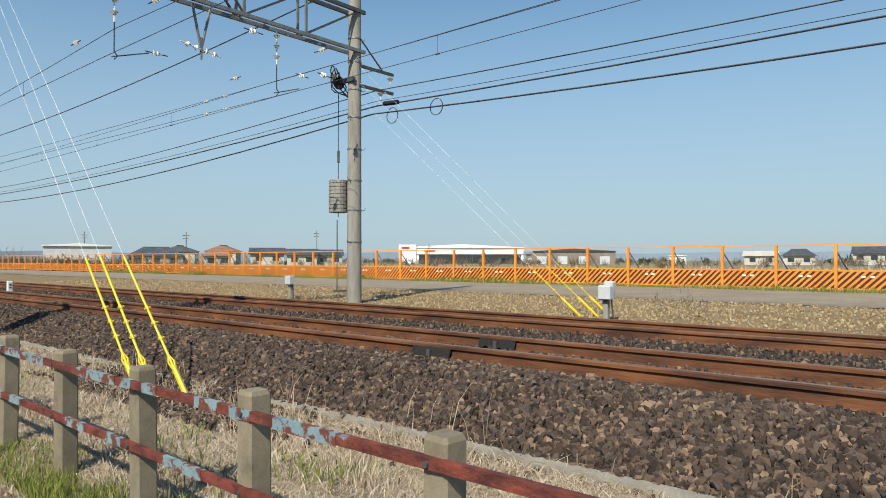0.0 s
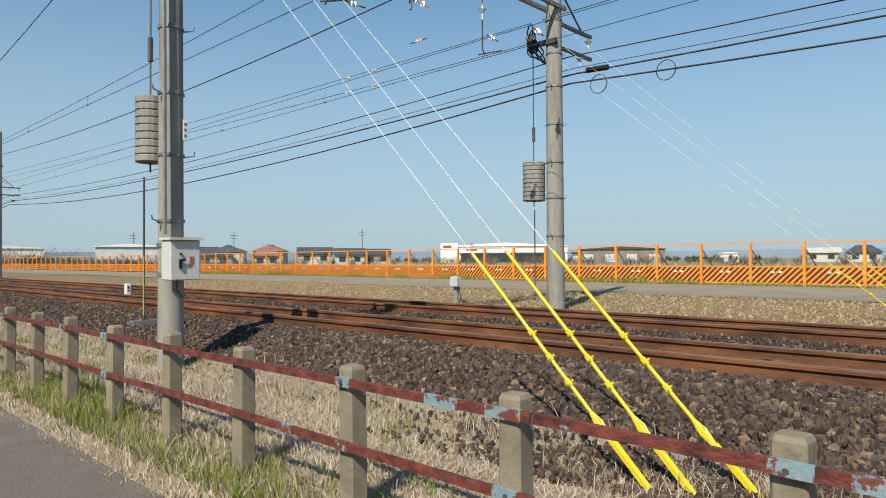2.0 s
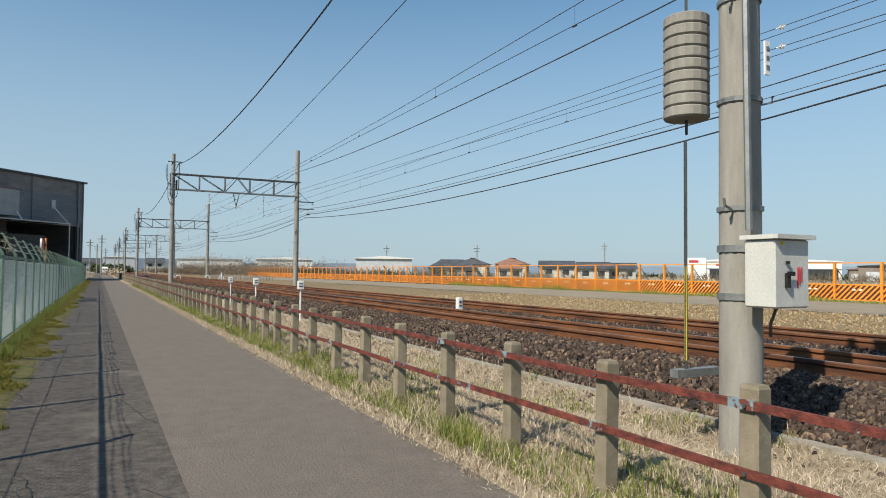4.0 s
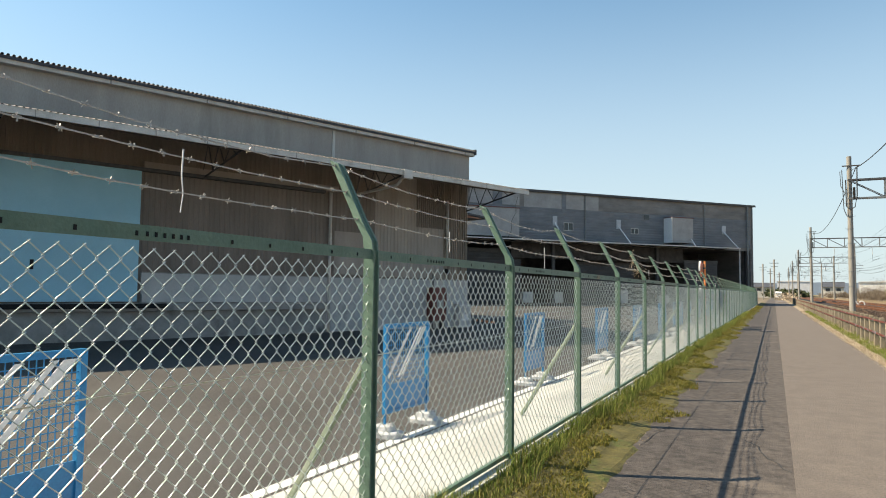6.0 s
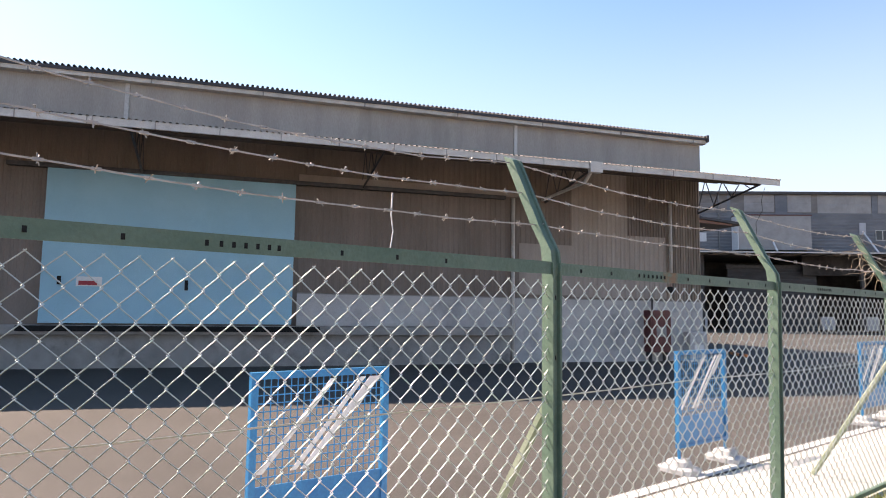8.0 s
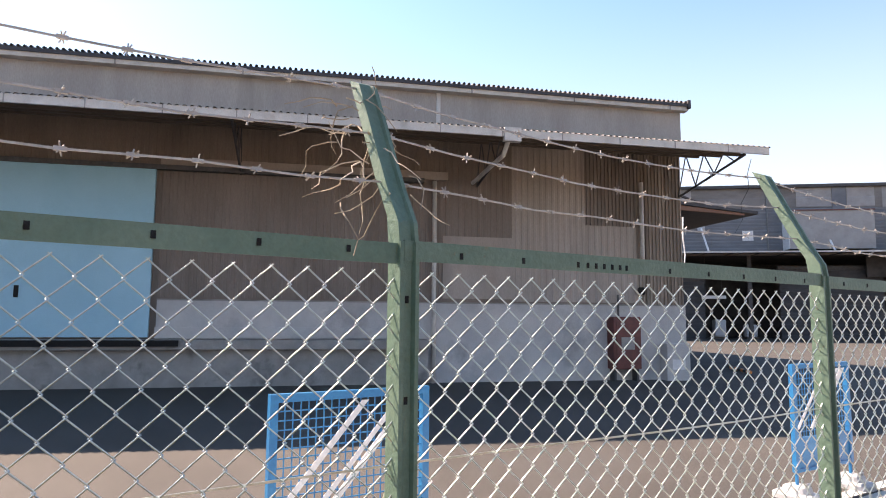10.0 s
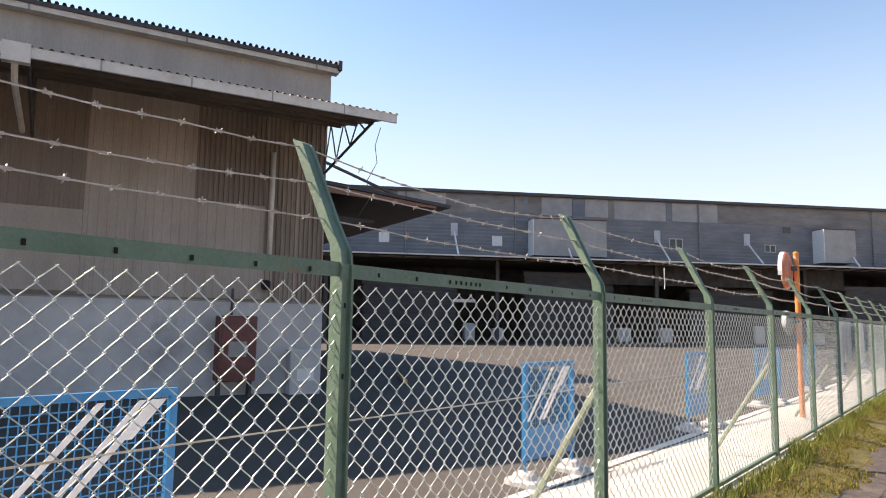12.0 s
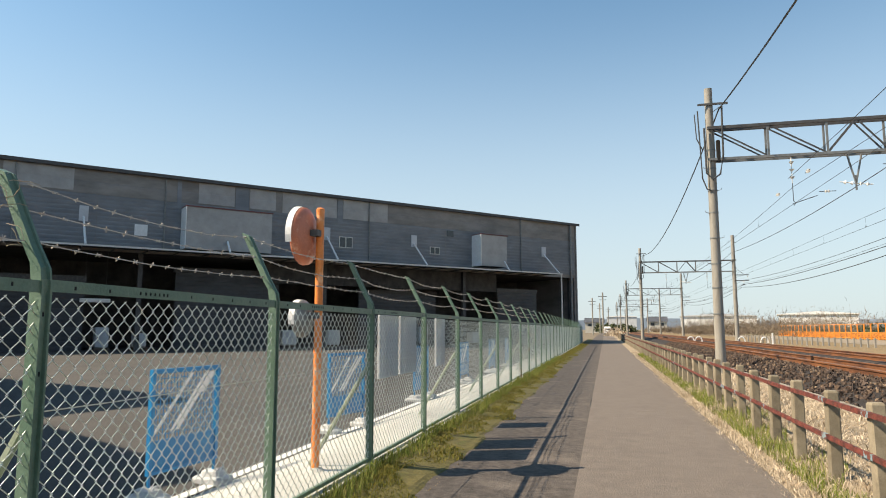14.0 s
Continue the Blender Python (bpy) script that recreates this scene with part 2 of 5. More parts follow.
M_signred = mat("red_sign_paint", (0.395, 0.0237, 0.0395), (0.474, 0.0474, 0.0553), 2, 0.5)
M_field = mat("dry_field_grass", (0.1738, 0.1422, 0.0711), (0.2686, 0.2212, 0.1185), 0.15, 0.95, bump=0.5, fine=8, stain=(0.1264, 0.1264, 0.0553), stain_scale=0.05)
M_green_grass = island("green_grass", [(0.0869, 0.1343, 0.01185), (0.1659, 0.2212, 0.0237), (0.2449, 0.2765, 0.0474), (0.3318, 0.2923, 0.1027)])
M_weed = island("mossy_verge_weed", [(0.154, 0.13, 0.0118), (0.245, 0.209, 0.0237), (0.118, 0.139, 0.0158), (0.309, 0.235, 0.0474)])
M_straw = island("dead_straw", [(0.342, 0.262, 0.177), (0.57, 0.462, 0.336), (0.752, 0.638, 0.49), (0.228, 0.171, 0.114)])
M_leaf = island("distant_leaves", [(0.0237, 0.0395, 0.01185), (0.0474, 0.06715, 0.01975), (0.079, 0.079, 0.0316)])
M_twig = island("bare_twigs", [(0.126, 0.09, 0.063), (0.198, 0.153, 0.108), (0.252, 0.198, 0.144)])
M_verge = mat("verge_soil", (0.211, 0.164, 0.109), (0.328, 0.265, 0.187), 4, 0.95, bump=0.8, fine=40, stain=(0.133, 0.109, 0.0624), stain_scale=2)
M_moss = mat("mossy_soil", (0.079, 0.0711, 0.01738), (0.158, 0.1304, 0.03555), 9, 0.95, bump=1.0, fine=55, grit=0.7, stain=(0.0711, 0.0948, 0.0158), stain_scale=3.0)
M_mirror = bpy.data.materials.new("mirror_face")
M_mirror.use_nodes = True
M_mirror.node_tree.nodes["Principled BSDF"].inputs["Metallic"].default_value = 1.0
M_mirror.node_tree.nodes["Principled BSDF"].inputs["Roughness"].default_value = 0.05
M_rubber = mat("black_rubber", (0.008, 0.008, 0.008), (0.018, 0.017, 0.017), 30, 1.0, bump=1.0, fine=40)
M_mount = mat("distant_hill", (0.2, 0.26, 0.34), (0.24, 0.3, 0.38), 0.01, 1.0)


# ---- mesh builder ----
class MB:
    def __init__(self):
        self.v, self.f = [], []

    def box(self, x0, y0, z0, x1, y1, z1, m=None, bevel=0.0):
        n = len(self.v)
        if bevel:
            b = bevel
            pts = []
            for z, i in ((z0, b), (z0 + b, 0), (z1 - b, 0), (z1, b)):
                c = b * 0.9 if i == 0 else b * 0.9
                xa, xb, ya, yb = x0 + i, x1 - i, y0 + i, y1 - i
                pts += [(xa + c, ya, z), (xb - c, ya, z), (xb, ya + c, z), (xb, yb - c, z), (xb - c, yb, z), (xa + c, yb, z), (xa, yb - c, z), (xa, ya + c, z)]
            self.v += [tuple(m @ Vector(p)) if m else p for p in pts]
            for k in range(3):
                for q in range(8):
                    r = (q + 1) % 8
                    self.f.append((n + 8 * k + q, n + 8 * k + r, n + 8 * k + 8 + r, n + 8 * k + 8 + q))
            self.f.append(tuple(n + q for q in range(7, -1, -1)))
            self.f.append(tuple(n + 24 + q for q in range(8)))
            return self
        pts = [(x0, y0, z0), (x1, y0, z0), (x1, y1, z0), (x0, y1, z0), (x0, y0, z1), (x1, y0, z1), (x1, y1, z1), (x0, y1, z1)]
        self.v += [tuple(m @ Vector(p)) if m else p for p in pts]
        for q in ((0, 3, 2, 1), (4, 5, 6, 7), (0, 1, 5, 4), (1, 2, 6, 5), (2, 3, 7, 6), (3, 0, 4, 7)):
            self.f.append(tuple(n + k for k in q))
        return self

    def tube(self, pts, r, sides=6, caps=True, r1=None):
        pts = [Vector(p) for p in pts]
        n0 = len(self.v)
        last = len(pts) - 1
        for k, p in enumerate(pts):
            d = (pts[min(k + 1, last)] - pts[max(k - 1, 0)]).normalized()
            u = d.cross(Vector((0, 0, 1))) if abs(d.z) < 0.95 else d.cross(Vector((1, 0, 0)))
            u.normalize()
            w = d.cross(u)
            rr = r if r1 is None else r + (r1 - r) * k / max(last, 1)
            for s in range(sides):
                a = 2 * math.pi * (s + 0.5) / sides
                self.v.append(tuple(p + rr * (math.cos(a) * u + math.sin(a) * w)))
        for k in range(last):
            for s in range(sides):
                t = (s + 1) % sides
                a = n0 + k * sides
                self.f.append((a + s, a + t, a + sides + t, a + sides + s))
        if caps:
            self.f.append(tuple(n0 + s for s in range(sides - 1, -1, -1)))
            self.f.append(tuple(n0 + last * sides + s for s in range(sides)))
        return self

    def loft(self, rings, caps=True, closed=True):
        n0, k = len(self.v), len(rings[0])
        for r in rings:
            self.v += [tuple(p) for p in r]
        for a in range(len(rings) - 1):
            for s in range(k if closed else k - 1):
                t = (s + 1) % k
                self.f.append((n0 + a * k + s, n0 + a * k + t, n0 + (a + 1) * k + t, n0 + (a + 1) * k + s))
        if caps and closed:
            self.f.append(tuple(n0 + s for s in range(k - 1, -1, -1)))
            self.f.append(tuple(n0 + (len(rings) - 1) * k + s for s in range(k)))
        return self

    def lathe(self, prof, centre=(0, 0, 0), sides=16):
        cx, cy, cz = centre
        return self.loft([[(cx + r * math.cos(2 * math.pi * s / sides), cy + r * math.sin(2 * math.pi * s / sides), cz + z) for s in range(sides)] for r, z in prof])

    def poly(self, pts):
        n = len(self.v)
        self.v += [tuple(p) for p in pts]
        self.f.append(tuple(range(n, n + len(pts))))
        return self

    def mesh(self, name, material, smooth=False):
        me = bpy.data.meshes.new(name)
        me.from_pydata(self.v, [], self.f)
        me.materials.append(material)
        if smooth:
            me.shade_smooth()
        me.update()
        return me


def part(name, mb, material, parent=None, label="", smooth=False):
    me = mb.mesh(name, material, smooth) if isinstance(mb, MB) else mb
    ob = new(name, me)
    if parent is not None:
        ob.parent = parent
    if label:
        ob["label"] = label
    return ob


def thing(name, label, category, group="", m=None, kind=""):
    e = new(name)
    if m is not None:
        e.matrix_world = m
    return tagged(e, label, category, group, kind)


def solid(name, mb, material, label, category="", kind="", group="", smooth=False):
    return tagged(part(name, mb, material, smooth=smooth), label, category, group, kind)


def h2(x, y, k=0.0):
    return noise.noise(Vector((x, y, k)))


# ---- ground, road, yard ----
def sheet(xs, ys, zf):
    mb = MB()
    nx = len(xs)
    for y in ys:
        for x in xs:
            mb.v.append((x, y, zf(x, y)))
    for j in range(len(ys) - 1):
        for i in range(nx - 1):
            a = j * nx + i
            mb.f.append((a, a + 1, a + 1 + nx, a + nx))
    return mb


def span(a, b, n):
    return [a + (b - a) * k / n for k in range(n + 1)]


ROAD_Z = -0.07
YS = span(-30, 160, 190)
solid("ground", sheet([-3000, -200, -60, 0, 60, 200, 3000], [-3000, -100, 0, 100, 200, 3000], lambda x, y: -0.65), M_ground, "flat dry brown earth reaching the horizon", kind="structure")


def strip(name, x0, x1, z, material, label, y0=-30, y1=160, thick=0.1):
    mb = MB().box(x0, y0, z - thick, x1, y1, z)
    return solid(name, mb, material, label, kind="structure")


strip("road", -1.17, 0.2, ROAD_Z, M_asph_old, "older dark cracked asphalt half of the lane", y1=400)
strip("road", 0.2, 1.97, ROAD_Z + 0.004, M_asph_new, "newer smooth grey asphalt half of the lane", y1=400)
rc = random.Random(52)
mb = MB()
for k in range(46):
    y = 15 + 75 * rc.random() ** 1.3
    x = rc.choice((-1.05, 0.18, -0.6)) + rc.uniform(-0.05, 0.05)
    w, dirx = rc.uniform(0.003, 0.006), rc.uniform(-1.0, 1.0)
    pts = [(x, y)]
    for q in range(rc.randint(5, 12)):
        x = min(0.19, max(-1.12, x + dirx * rc.uniform(0.0, 0.14)))
        y += rc.uniform(0.04, 0.2)
        pts.append((x, y))
    for (xa, ya), (xb, yb) in zip(pts, pts[1:]):
        mb.poly([(xa - w, ya, ROAD_Z + 0.0045), (xa + w, ya, ROAD_Z + 0.0045), (xb + w, yb, ROAD_Z + 0.0045), (xb - w, yb, ROAD_Z + 0.0045)])
solid("road_cracks", mb, M_tar, "fine dark cracks in the older asphalt", kind="structure")
YARD_EDGE = -0.36        # the yard falls towards the fence


def yard_z(x):
    return YARD_EDGE + 0.19 * min(1.0, max(0.0, (-3.7 - x) / 7.0))


def apron_z(x):
    return -0.03 + (YARD_EDGE + 0.03) * min(1.0, max(0.0, (-2.45 - x) / 1.1))


solid("pavement", sheet([-3.56, -3.3, -3.0, -2.7, -2.45, -2.1, -1.85], span(-10, 104, 114), lambda x, y: apron_z(x) + 0.006 * h2(x * 2, y * 0.8)), M_conc_pale, "pale sunlit concrete apron sloping down inside the fence", kind="structure")
solid("yard", sheet([-95, -60, -30, -14, -10.7, -8, -5.5, -3.5], span(-40, 150, 95), lambda x, y: yard_z(x)), M_yard, "worn grey asphalt yard of the warehouse", kind="structure")
solid("yard_line", sheet([-3.74, -3.6], span(-10, 104, 57), lambda x, y: YARD_EDGE + 0.006), M_white_line, "worn white painted line along the yard edge", kind="structure")
strip("kerb", -1.86, -1.66, 0.03, M_conc_pale, "low concrete kerb carrying the mesh fence", y0=-10, y1=106, thick=0.15)


def verge_z(x):
    """Rises from the lane, then dips into a shallow ditch before the ballast."""
    return ROAD_Z - 0.015 + min(0.12, max(0, (x - 1.95) * 0.2)) - 0.09 * max(0.0, 1 - abs(x - 3.8) / 0.55)


moss_edge = lambda y: -1.1 + 0.09 * h2(0.5, y * 0.7) + 0.06 * h2(2.5, y * 3.1)
solid("verge", sheet(span(-1.68, -0.9, 20), span(-10, 130, 700), lambda x, y: ROAD_Z + 0.016 + max(0.0, (-1.14 - x)) * 0.12 + 0.014 * h2(x * 9, y * 5) - max(0.0, x - moss_edge(y)) * 0.35), M_moss, "narrow mossy verge below the mesh fence", kind="structure")
solid("verge", sheet(span(1.9, 4.36, 14), span(-12, 160, 344), lambda x, y: verge_z(x) + 0.03 * h2(x * 2, y * 2) * min(1, max(0, x - 1.95) * 3)), M_verge, "dry grassy verge between lane and railway", kind="structure")
strip("kerb", 4.3, 4.4, 0.07, M_dockedge, "low pale concrete edging at the ballast foot", thick=0.25)

BED = [(4.36, 0.04), (4.55, 0.12), (5.15, 0.33), (5.6, 0.36), (6.2, 0.35), (6.8, 0.34), (7.4, 0.28), (8.4, 0.24), (9.2, 0.28), (10.4, 0.27), (11.0, 0.2), (12.0, 0.2)]


def bed_z(x):
    for (xa, za), (xb, zb) in zip(BED, BED[1:]):
        if x <= xb:
            return za + (zb - za) * (x - xa) / (xb - xa)
    return BED[-1][1]


ballast = solid("ballast_bed", sheet([4.36, 4.55, 4.85, 5.15, 5.6, 5.9, 6.2, 6.5, 6.8, 7.4, 7.9, 8.4, 8.8, 9.2, 9.8, 10.4, 11.0, 11.5, 12.0], span(-40, 300, 680), lambda x, y: bed_z(x) - 0.02 + 0.02 * h2(x * 3, y * 3)), M_ballast_bed, "packed ballast bed under two tracks, coloured dark as shade between stones", kind="structure")
solid("bank", sheet(span(11.9, 17.4, 14), span(-60, 300, 360), lambda x, y: 0.2 + 0.05 * h2(x * 1.3, y * 1.3) + 0.02 * (x - 12)), M_bank, "stony yellowish gravel bank beyond the tracks", kind="structure")
solid("dirt_road", sheet([17.2, 18.5, 20, 21.5, 23, 24.6], span(-90, 400, 160), lambda x, y: 0.315 + 0.01 * h2(x * 0.7, y * 0.5)), M_dirt, "pale bare dirt service road", kind="structure")
solid("field", sheet([24.5, 30, 60, 120, 300, 1500], [-1500, -300, -100, 0, 50, 100, 200, 400, 1500], lambda x, y: 0.27 if x < 200 else -0.1), M_field, "dry yellowish fields behind the orange barrier", kind="structure")
# ---- railway tracks ----
RAIL_PROFILE = [(-0.062, 0), (0.062, 0), (0.062, 0.012), (0.012, 0.028), (0.009, 0.105), (0.032, 0.118), (0.032, 0.143), (0.022, 0.153), (-0.022, 0.153), (-0.032, 0.143), (-0.032, 0.118), (-0.009, 0.105), (-0.012, 0.028), (-0.062, 0.012)]


def rail_line(x, top):
    t = thing("rail", "rust-brown steel rail with a dull running surface", "rail", "rails of the two tracks")
    z = top - 0.153
    part("rail_body", MB().loft([[(x + a, y, z + b) for a, b in RAIL_PROFILE] for y in (-60, 300)]), M_rust, t)
    part("running_surface", MB().box(x - 0.02, -60, top - 0.002, x + 0.02, 300, top + 0.002), M_railtop, t, "dull brown top of the rail head")
    return t


for x, top in ((5.67, 0.5), (6.74, 0.48), (9.27, 0.405), (10.34, 0.395)):
    rail_line(x, top)
sl = MB().loft([[(-1.0, -0.11, 0), (1.0, -0.11, 0), (1.0, 0.11, 0), (-1.0, 0.11, 0)], [(-1.0, -0.1, 0.1), (1.0, -0.1, 0.1), (1.0, 0.1, 0.1), (-1.0, 0.1, 0.1)]]).mesh("sleeper", M_sleeper)
for cx, top in ((6.2, 0.49), (9.8, 0.4)):
    tr = thing("track_bed", "row of brown sleepers half sunk in ballast", "sleepers", "tracks")
    for k in range(140):
        o = part("sleeper", sl, None, tr)
        o.location = (cx, -8 + 0.62 * k, top - 0.153 - 0.1)

# ---- concrete post fence beside the lane ----
FENCE_X, FENCE_STEP, FENCE_Y0 = 2.385, 1.019, 9.66


def post_y(k):
    """The posts stand a little closer together at the start of the lane."""
    return FENCE_Y0 + k * (1.0 if k < 0 else FENCE_STEP)


post_mesh = MB().loft([[(sx * a, sy * a, z) for sx, sy in ((-1, -0.8), (-0.8, -1), (0.8, -1), (1, -0.8), (1, 0.8), (0.8, 1), (-0.8, 1), (-1, 0.8))] for a, z in ((0.053, -0.25), (0.051, 0.758), (0.043, 0.775))]).mesh("post", M_post)
cf = thing("post_and_rail_fence", "low concrete post fence with two rusty red rails", "fence")
rng = random.Random(4)
for k in range(-20, 130):
    o = part("post", post_mesh, None, cf)
    o.location = (FENCE_X + rng.uniform(-0.012, 0.012), post_y(k) + rng.uniform(-0.012, 0.012), rng.uniform(-0.012, 0.008))
    o.rotation_euler = (rng.uniform(-0.012, 0.012), rng.uniform(-0.012, 0.012), rng.uniform(-0.06, 0.06))
for z in (0.688, 0.38):
    y = -10.9
    while y < 142:
        L = FENCE_STEP * 4
        mb = MB()
        x = FENCE_X - 0.068
        n = 8
        rings = []
        for q in range(n + 1):
            yy = y + L * q / n
            dz = 0.012 * h2(yy * 0.6, z * 9)
            dx = 0.01 * h2(yy * 0.8, z * 5 + 4)
            rings.append([(x + dx - 0.006, yy, z + dz - 0.018), (x + dx + 0.0, yy, z + dz - 0.02), (x + dx + 0.002, yy, z + dz + 0.014), (x + dx + 0.018, yy, z + dz + 0.015), (x + dx + 0.018, yy, z + dz + 0.021), (x + dx - 0.006, yy, z + dz + 0.021)])
        part("rail", mb.loft(rings), M_redrail, cf, "flaking red angle-iron rail with pale blue patches")
        y += L + 0.012

# pale blue painted joint plates and long remnants of blue paint on the rails
def blue_patch(y0, y1, z):
    x = FENCE_X - 0.068
    rings = []
    for yy in span(y0, y1, 4):
        dz, dx = 0.012 * h2(yy * 0.6, z * 9), 0.01 * h2(yy * 0.8, z * 5 + 4)
        rings.append([(x + dx - 0.009, yy, z + dz - 0.021), (x + dx - 0.0065, yy, z + dz - 0.021), (x + dx - 0.0065, yy, z + dz + 0.0215), (x + dx + 0.016, yy, z + dz + 0.0215), (x + dx + 0.016, yy, z + dz + 0.024), (x + dx - 0.009, yy, z + dz + 0.024)])
    part("joint_plate", MB().loft(rings), M_blueplate, cf, "flaking pale blue joint plate")


for k in range(-6, 40):
    for z in (0.688, 0.38):
        if rng.random() < 0.5:
            continue
        y = post_y(k)
        blue_patch(y - rng.uniform(0.03, 0.08), y + rng.uniform(0.03, 0.1), z)
for y0, y1, z in ((5.08, 5.45, 0.688), (5.84, 6.02, 0.688), (6.36, 6.5, 0.688), (6.8, 7.3, 0.688), (7.8, 8.5, 0.688), (9.9, 10.1, 0.688), (5.95, 6.3, 0.38), (6.75, 6.95, 0.38), (7.2, 7.45, 0.38), (8.2, 8.42, 0.38), (11.1, 11.25, 0.38)):
    blue_patch(y0, y1, z)
bolt_me = MB().tube([(FENCE_X - 0.082, 0, 0), (FENCE_X - 0.07, 0, 0)], 0.011, 6).mesh("bolt", M_steel_dark)
for k in range(-6, 30):
    for z in (0.688, 0.38):
        o = part("bolt", bolt_me, None, cf)
        o.location = (0, post_y(k), z)

# ---- green mesh fence ----
MX, TOP = -1.75, 1.5
mf = thing("mesh_fence", "green chain-link fence with barbed-wire arms on a kerb", "fence")
CHANNEL = [(-1, -0.9), (1, -0.9), (1, -0.55), (0.55, -0.42), (0.55, 0.42), (1, 0.55), (1, 0.9), (-1, 0.9)]
pm = MB().loft([[(0.03 * a, 0.03 * b, z) for a, b in CHANNEL] for z in (-0.05, TOP)])
arm = MB().loft([[(x0 + 0.028 * a, 0.031 * b, z0 - 0.012 * a) for a, b in CHANNEL] for x0, z0 in ((0, TOP - 0.01), (-0.01, TOP + 0.06), (-0.07, TOP + 0.16), (-0.23, TOP + 0.47))])
post_me, arm_me = pm.mesh("post", M_green), arm.mesh("arm", M_green)
toprail = MB().loft([[(a, y, b) for a, b in ((0.015, -0.05), (0.02, -0.05), (0.02, 0.0), (0.006, 0.0), (0.006, -0.004), (0.015, -0.004))] for y in (-0.01, 1.985)]).mesh("top_rail", M_green)
botrail = MB().box(-0.015, 0.035, 0.05, 0.015, 1.965, 0.08).mesh("bottom_rail", M_green)
slot_me = MB().box(0.0205, -0.005, -0.034, 0.022, 0.005, -0.018).mesh("slot", M_rubber)
PITCH = 2.0 / 24


def chain_link():
    """One bay of woven zigzag wires, each hooked round its neighbour."""
    mb = MB()
    z0, z1 = 0.07, TOP - 0.07
    n = 2 * int((z1 - z0) / PITCH)
    w = PITCH / 2
    for k in range(48):
        pts = []
        for q in range(n + 1):
            out = (q + k) % 2
            y = w * (k + (1.08 if out else -0.08))
            p = Vector((0.003 if out else -0.003, min(1.988, max(0.012, y)), z0 + (z1 - z0) * q / n))
            if pts:
                prev = pts[-1]
                pts += [prev.lerp(p, 0.1), prev.lerp(p, 0.9)]
            pts.append(p)
        mb.tube(pts, 0.0023, 4, caps=False)
    return mb.mesh("mesh_panel", M_mesh, True)


link_me = chain_link()
for k in range(-4, 44):
    y = 20 + 2 * k - 0.0
    for me, nm in ((post_me, "post"), (arm_me, "arm"), (toprail, "top_rail"), (botrail, "bottom_rail"), (link_me, "mesh_panel")):
        o = part(nm, me, None, mf)
        o.location = (MX, y, 0 if nm not in ("top_rail",) else TOP)
        if k == 3 and nm in ("post", "arm"):      # this post leans along the fence
            o.location.y -= 0.05
            o.rotation_euler = (-0.034, 0, 0)
        if nm == "top_rail":
            o.location.z += rng.uniform(-0.004, 0.004)
            o.rotation_euler = (rng.uniform(-0.003, 0.003), 0, rng.uniform(-0.004, 0.004))
        if nm == "arm" and k != 3:
            o.rotation_euler = (0, 0, rng.uniform(-0.06, 0.06))
for k in range(-3, 14):
    for q in [0.16 + 0.21 * n for n in range(9)] + [0.62, 0.655, 0.69, 0.725, 0.76]:
        o = part("slot", slot_me, None, mf)
        o.location = (MX, 20 + 2 * k + q, TOP)
brace_me = MB().tube([(-0.03, 0.02, 0.95), (-0.62, 0.02, -0.02)], 0.022, 6).mesh("brace", M_brace)
for k in range(-4, 44, 2):
    o = part("brace", brace_me, None, mf, "pale green leaning brace")
    o.location = (MX, 20 + 2 * k, 0)

hole_me = MB().box(0.0165, -0.005, -0.009, 0.0178, 0.005, 0.009).mesh("bolt_hole", M_rubber)
for k in range(-3, 14):
    for z in (0.55, 1.12, 1.36):
        o = part("bolt_hole", hole_me, None, mf)
        o.location = (MX, 20 + 2 * k + (0.034 * z - 0.05 if k == 3 else 0.0), z)

# middle tension wire
pts = []
for k in range(-4, 44):
    for q in range(4):
        y = 20 + 2 * (k + q / 4)
        pts.append((MX - 0.012, y, 0.965 + 0.012 * h2(y * 0.7, 2.0)))
part("tension_wire", MB().tube(pts, 0.0035, 4), M_mesh, mf)

# dry vine and rags caught on the arms
rv = random.Random(17)
for cy, n, spread in ((28.0, 34, 0.16), (40.0, 8, 0.12)):
    mb = MB()
    for k in range(n):
        z = TOP + 0.08 + 0.34 * rv.random()
        p = Vector((MX - 0.02 - 0.5 * (z - TOP - 0.06) + rv.uniform(-0.03, 0.03), cy + rv.gauss(-0.05, spread * 0.35), z))
        d = Vector((rv.uniform(-0.5, 0.5), rv.uniform(-1, 0.7), rv.uniform(-0.9, 0.5))).normalized()
        pts = [p]
        for q in range(5):
            d = (d + Vector((rv.uniform(-0.5, 0.5), rv.uniform(-0.6, 0.6), rv.uniform(-0.7, 0.4)))).normalized()
            p = p + d * spread * rv.uniform(0.12, 0.3)
            pts.append(p)
        mb.tube(pts, 0.0022, 4, r1=0.0012)
    solid("dry_vine", mb, M_straw, "dry tangled vine caught on a fence arm", "vine")
for cy, zz, ln in ((18.9, 1.82, 0.24), (23.3, 1.72, 0.2), (29.3, 1.7, 0.2), (37.4, 1.75, 0.16), (21.2, 1.7, 0.14), (44.3, 1.7, 0.3)):
    mb = MB()
    mb.tube([(MX - 0.14, cy, zz), (MX - 0.14, cy - 0.004, zz - ln * 0.4), (MX - 0.138, cy + 0.004, zz - ln * 0.7), (MX - 0.138, cy - 0.006, zz - ln)], 0.0035, 5, r1=0.002)
    solid("twine_scrap", mb, M_white, "frayed white twine hanging from barbed wire", "twine", group="twine scraps")

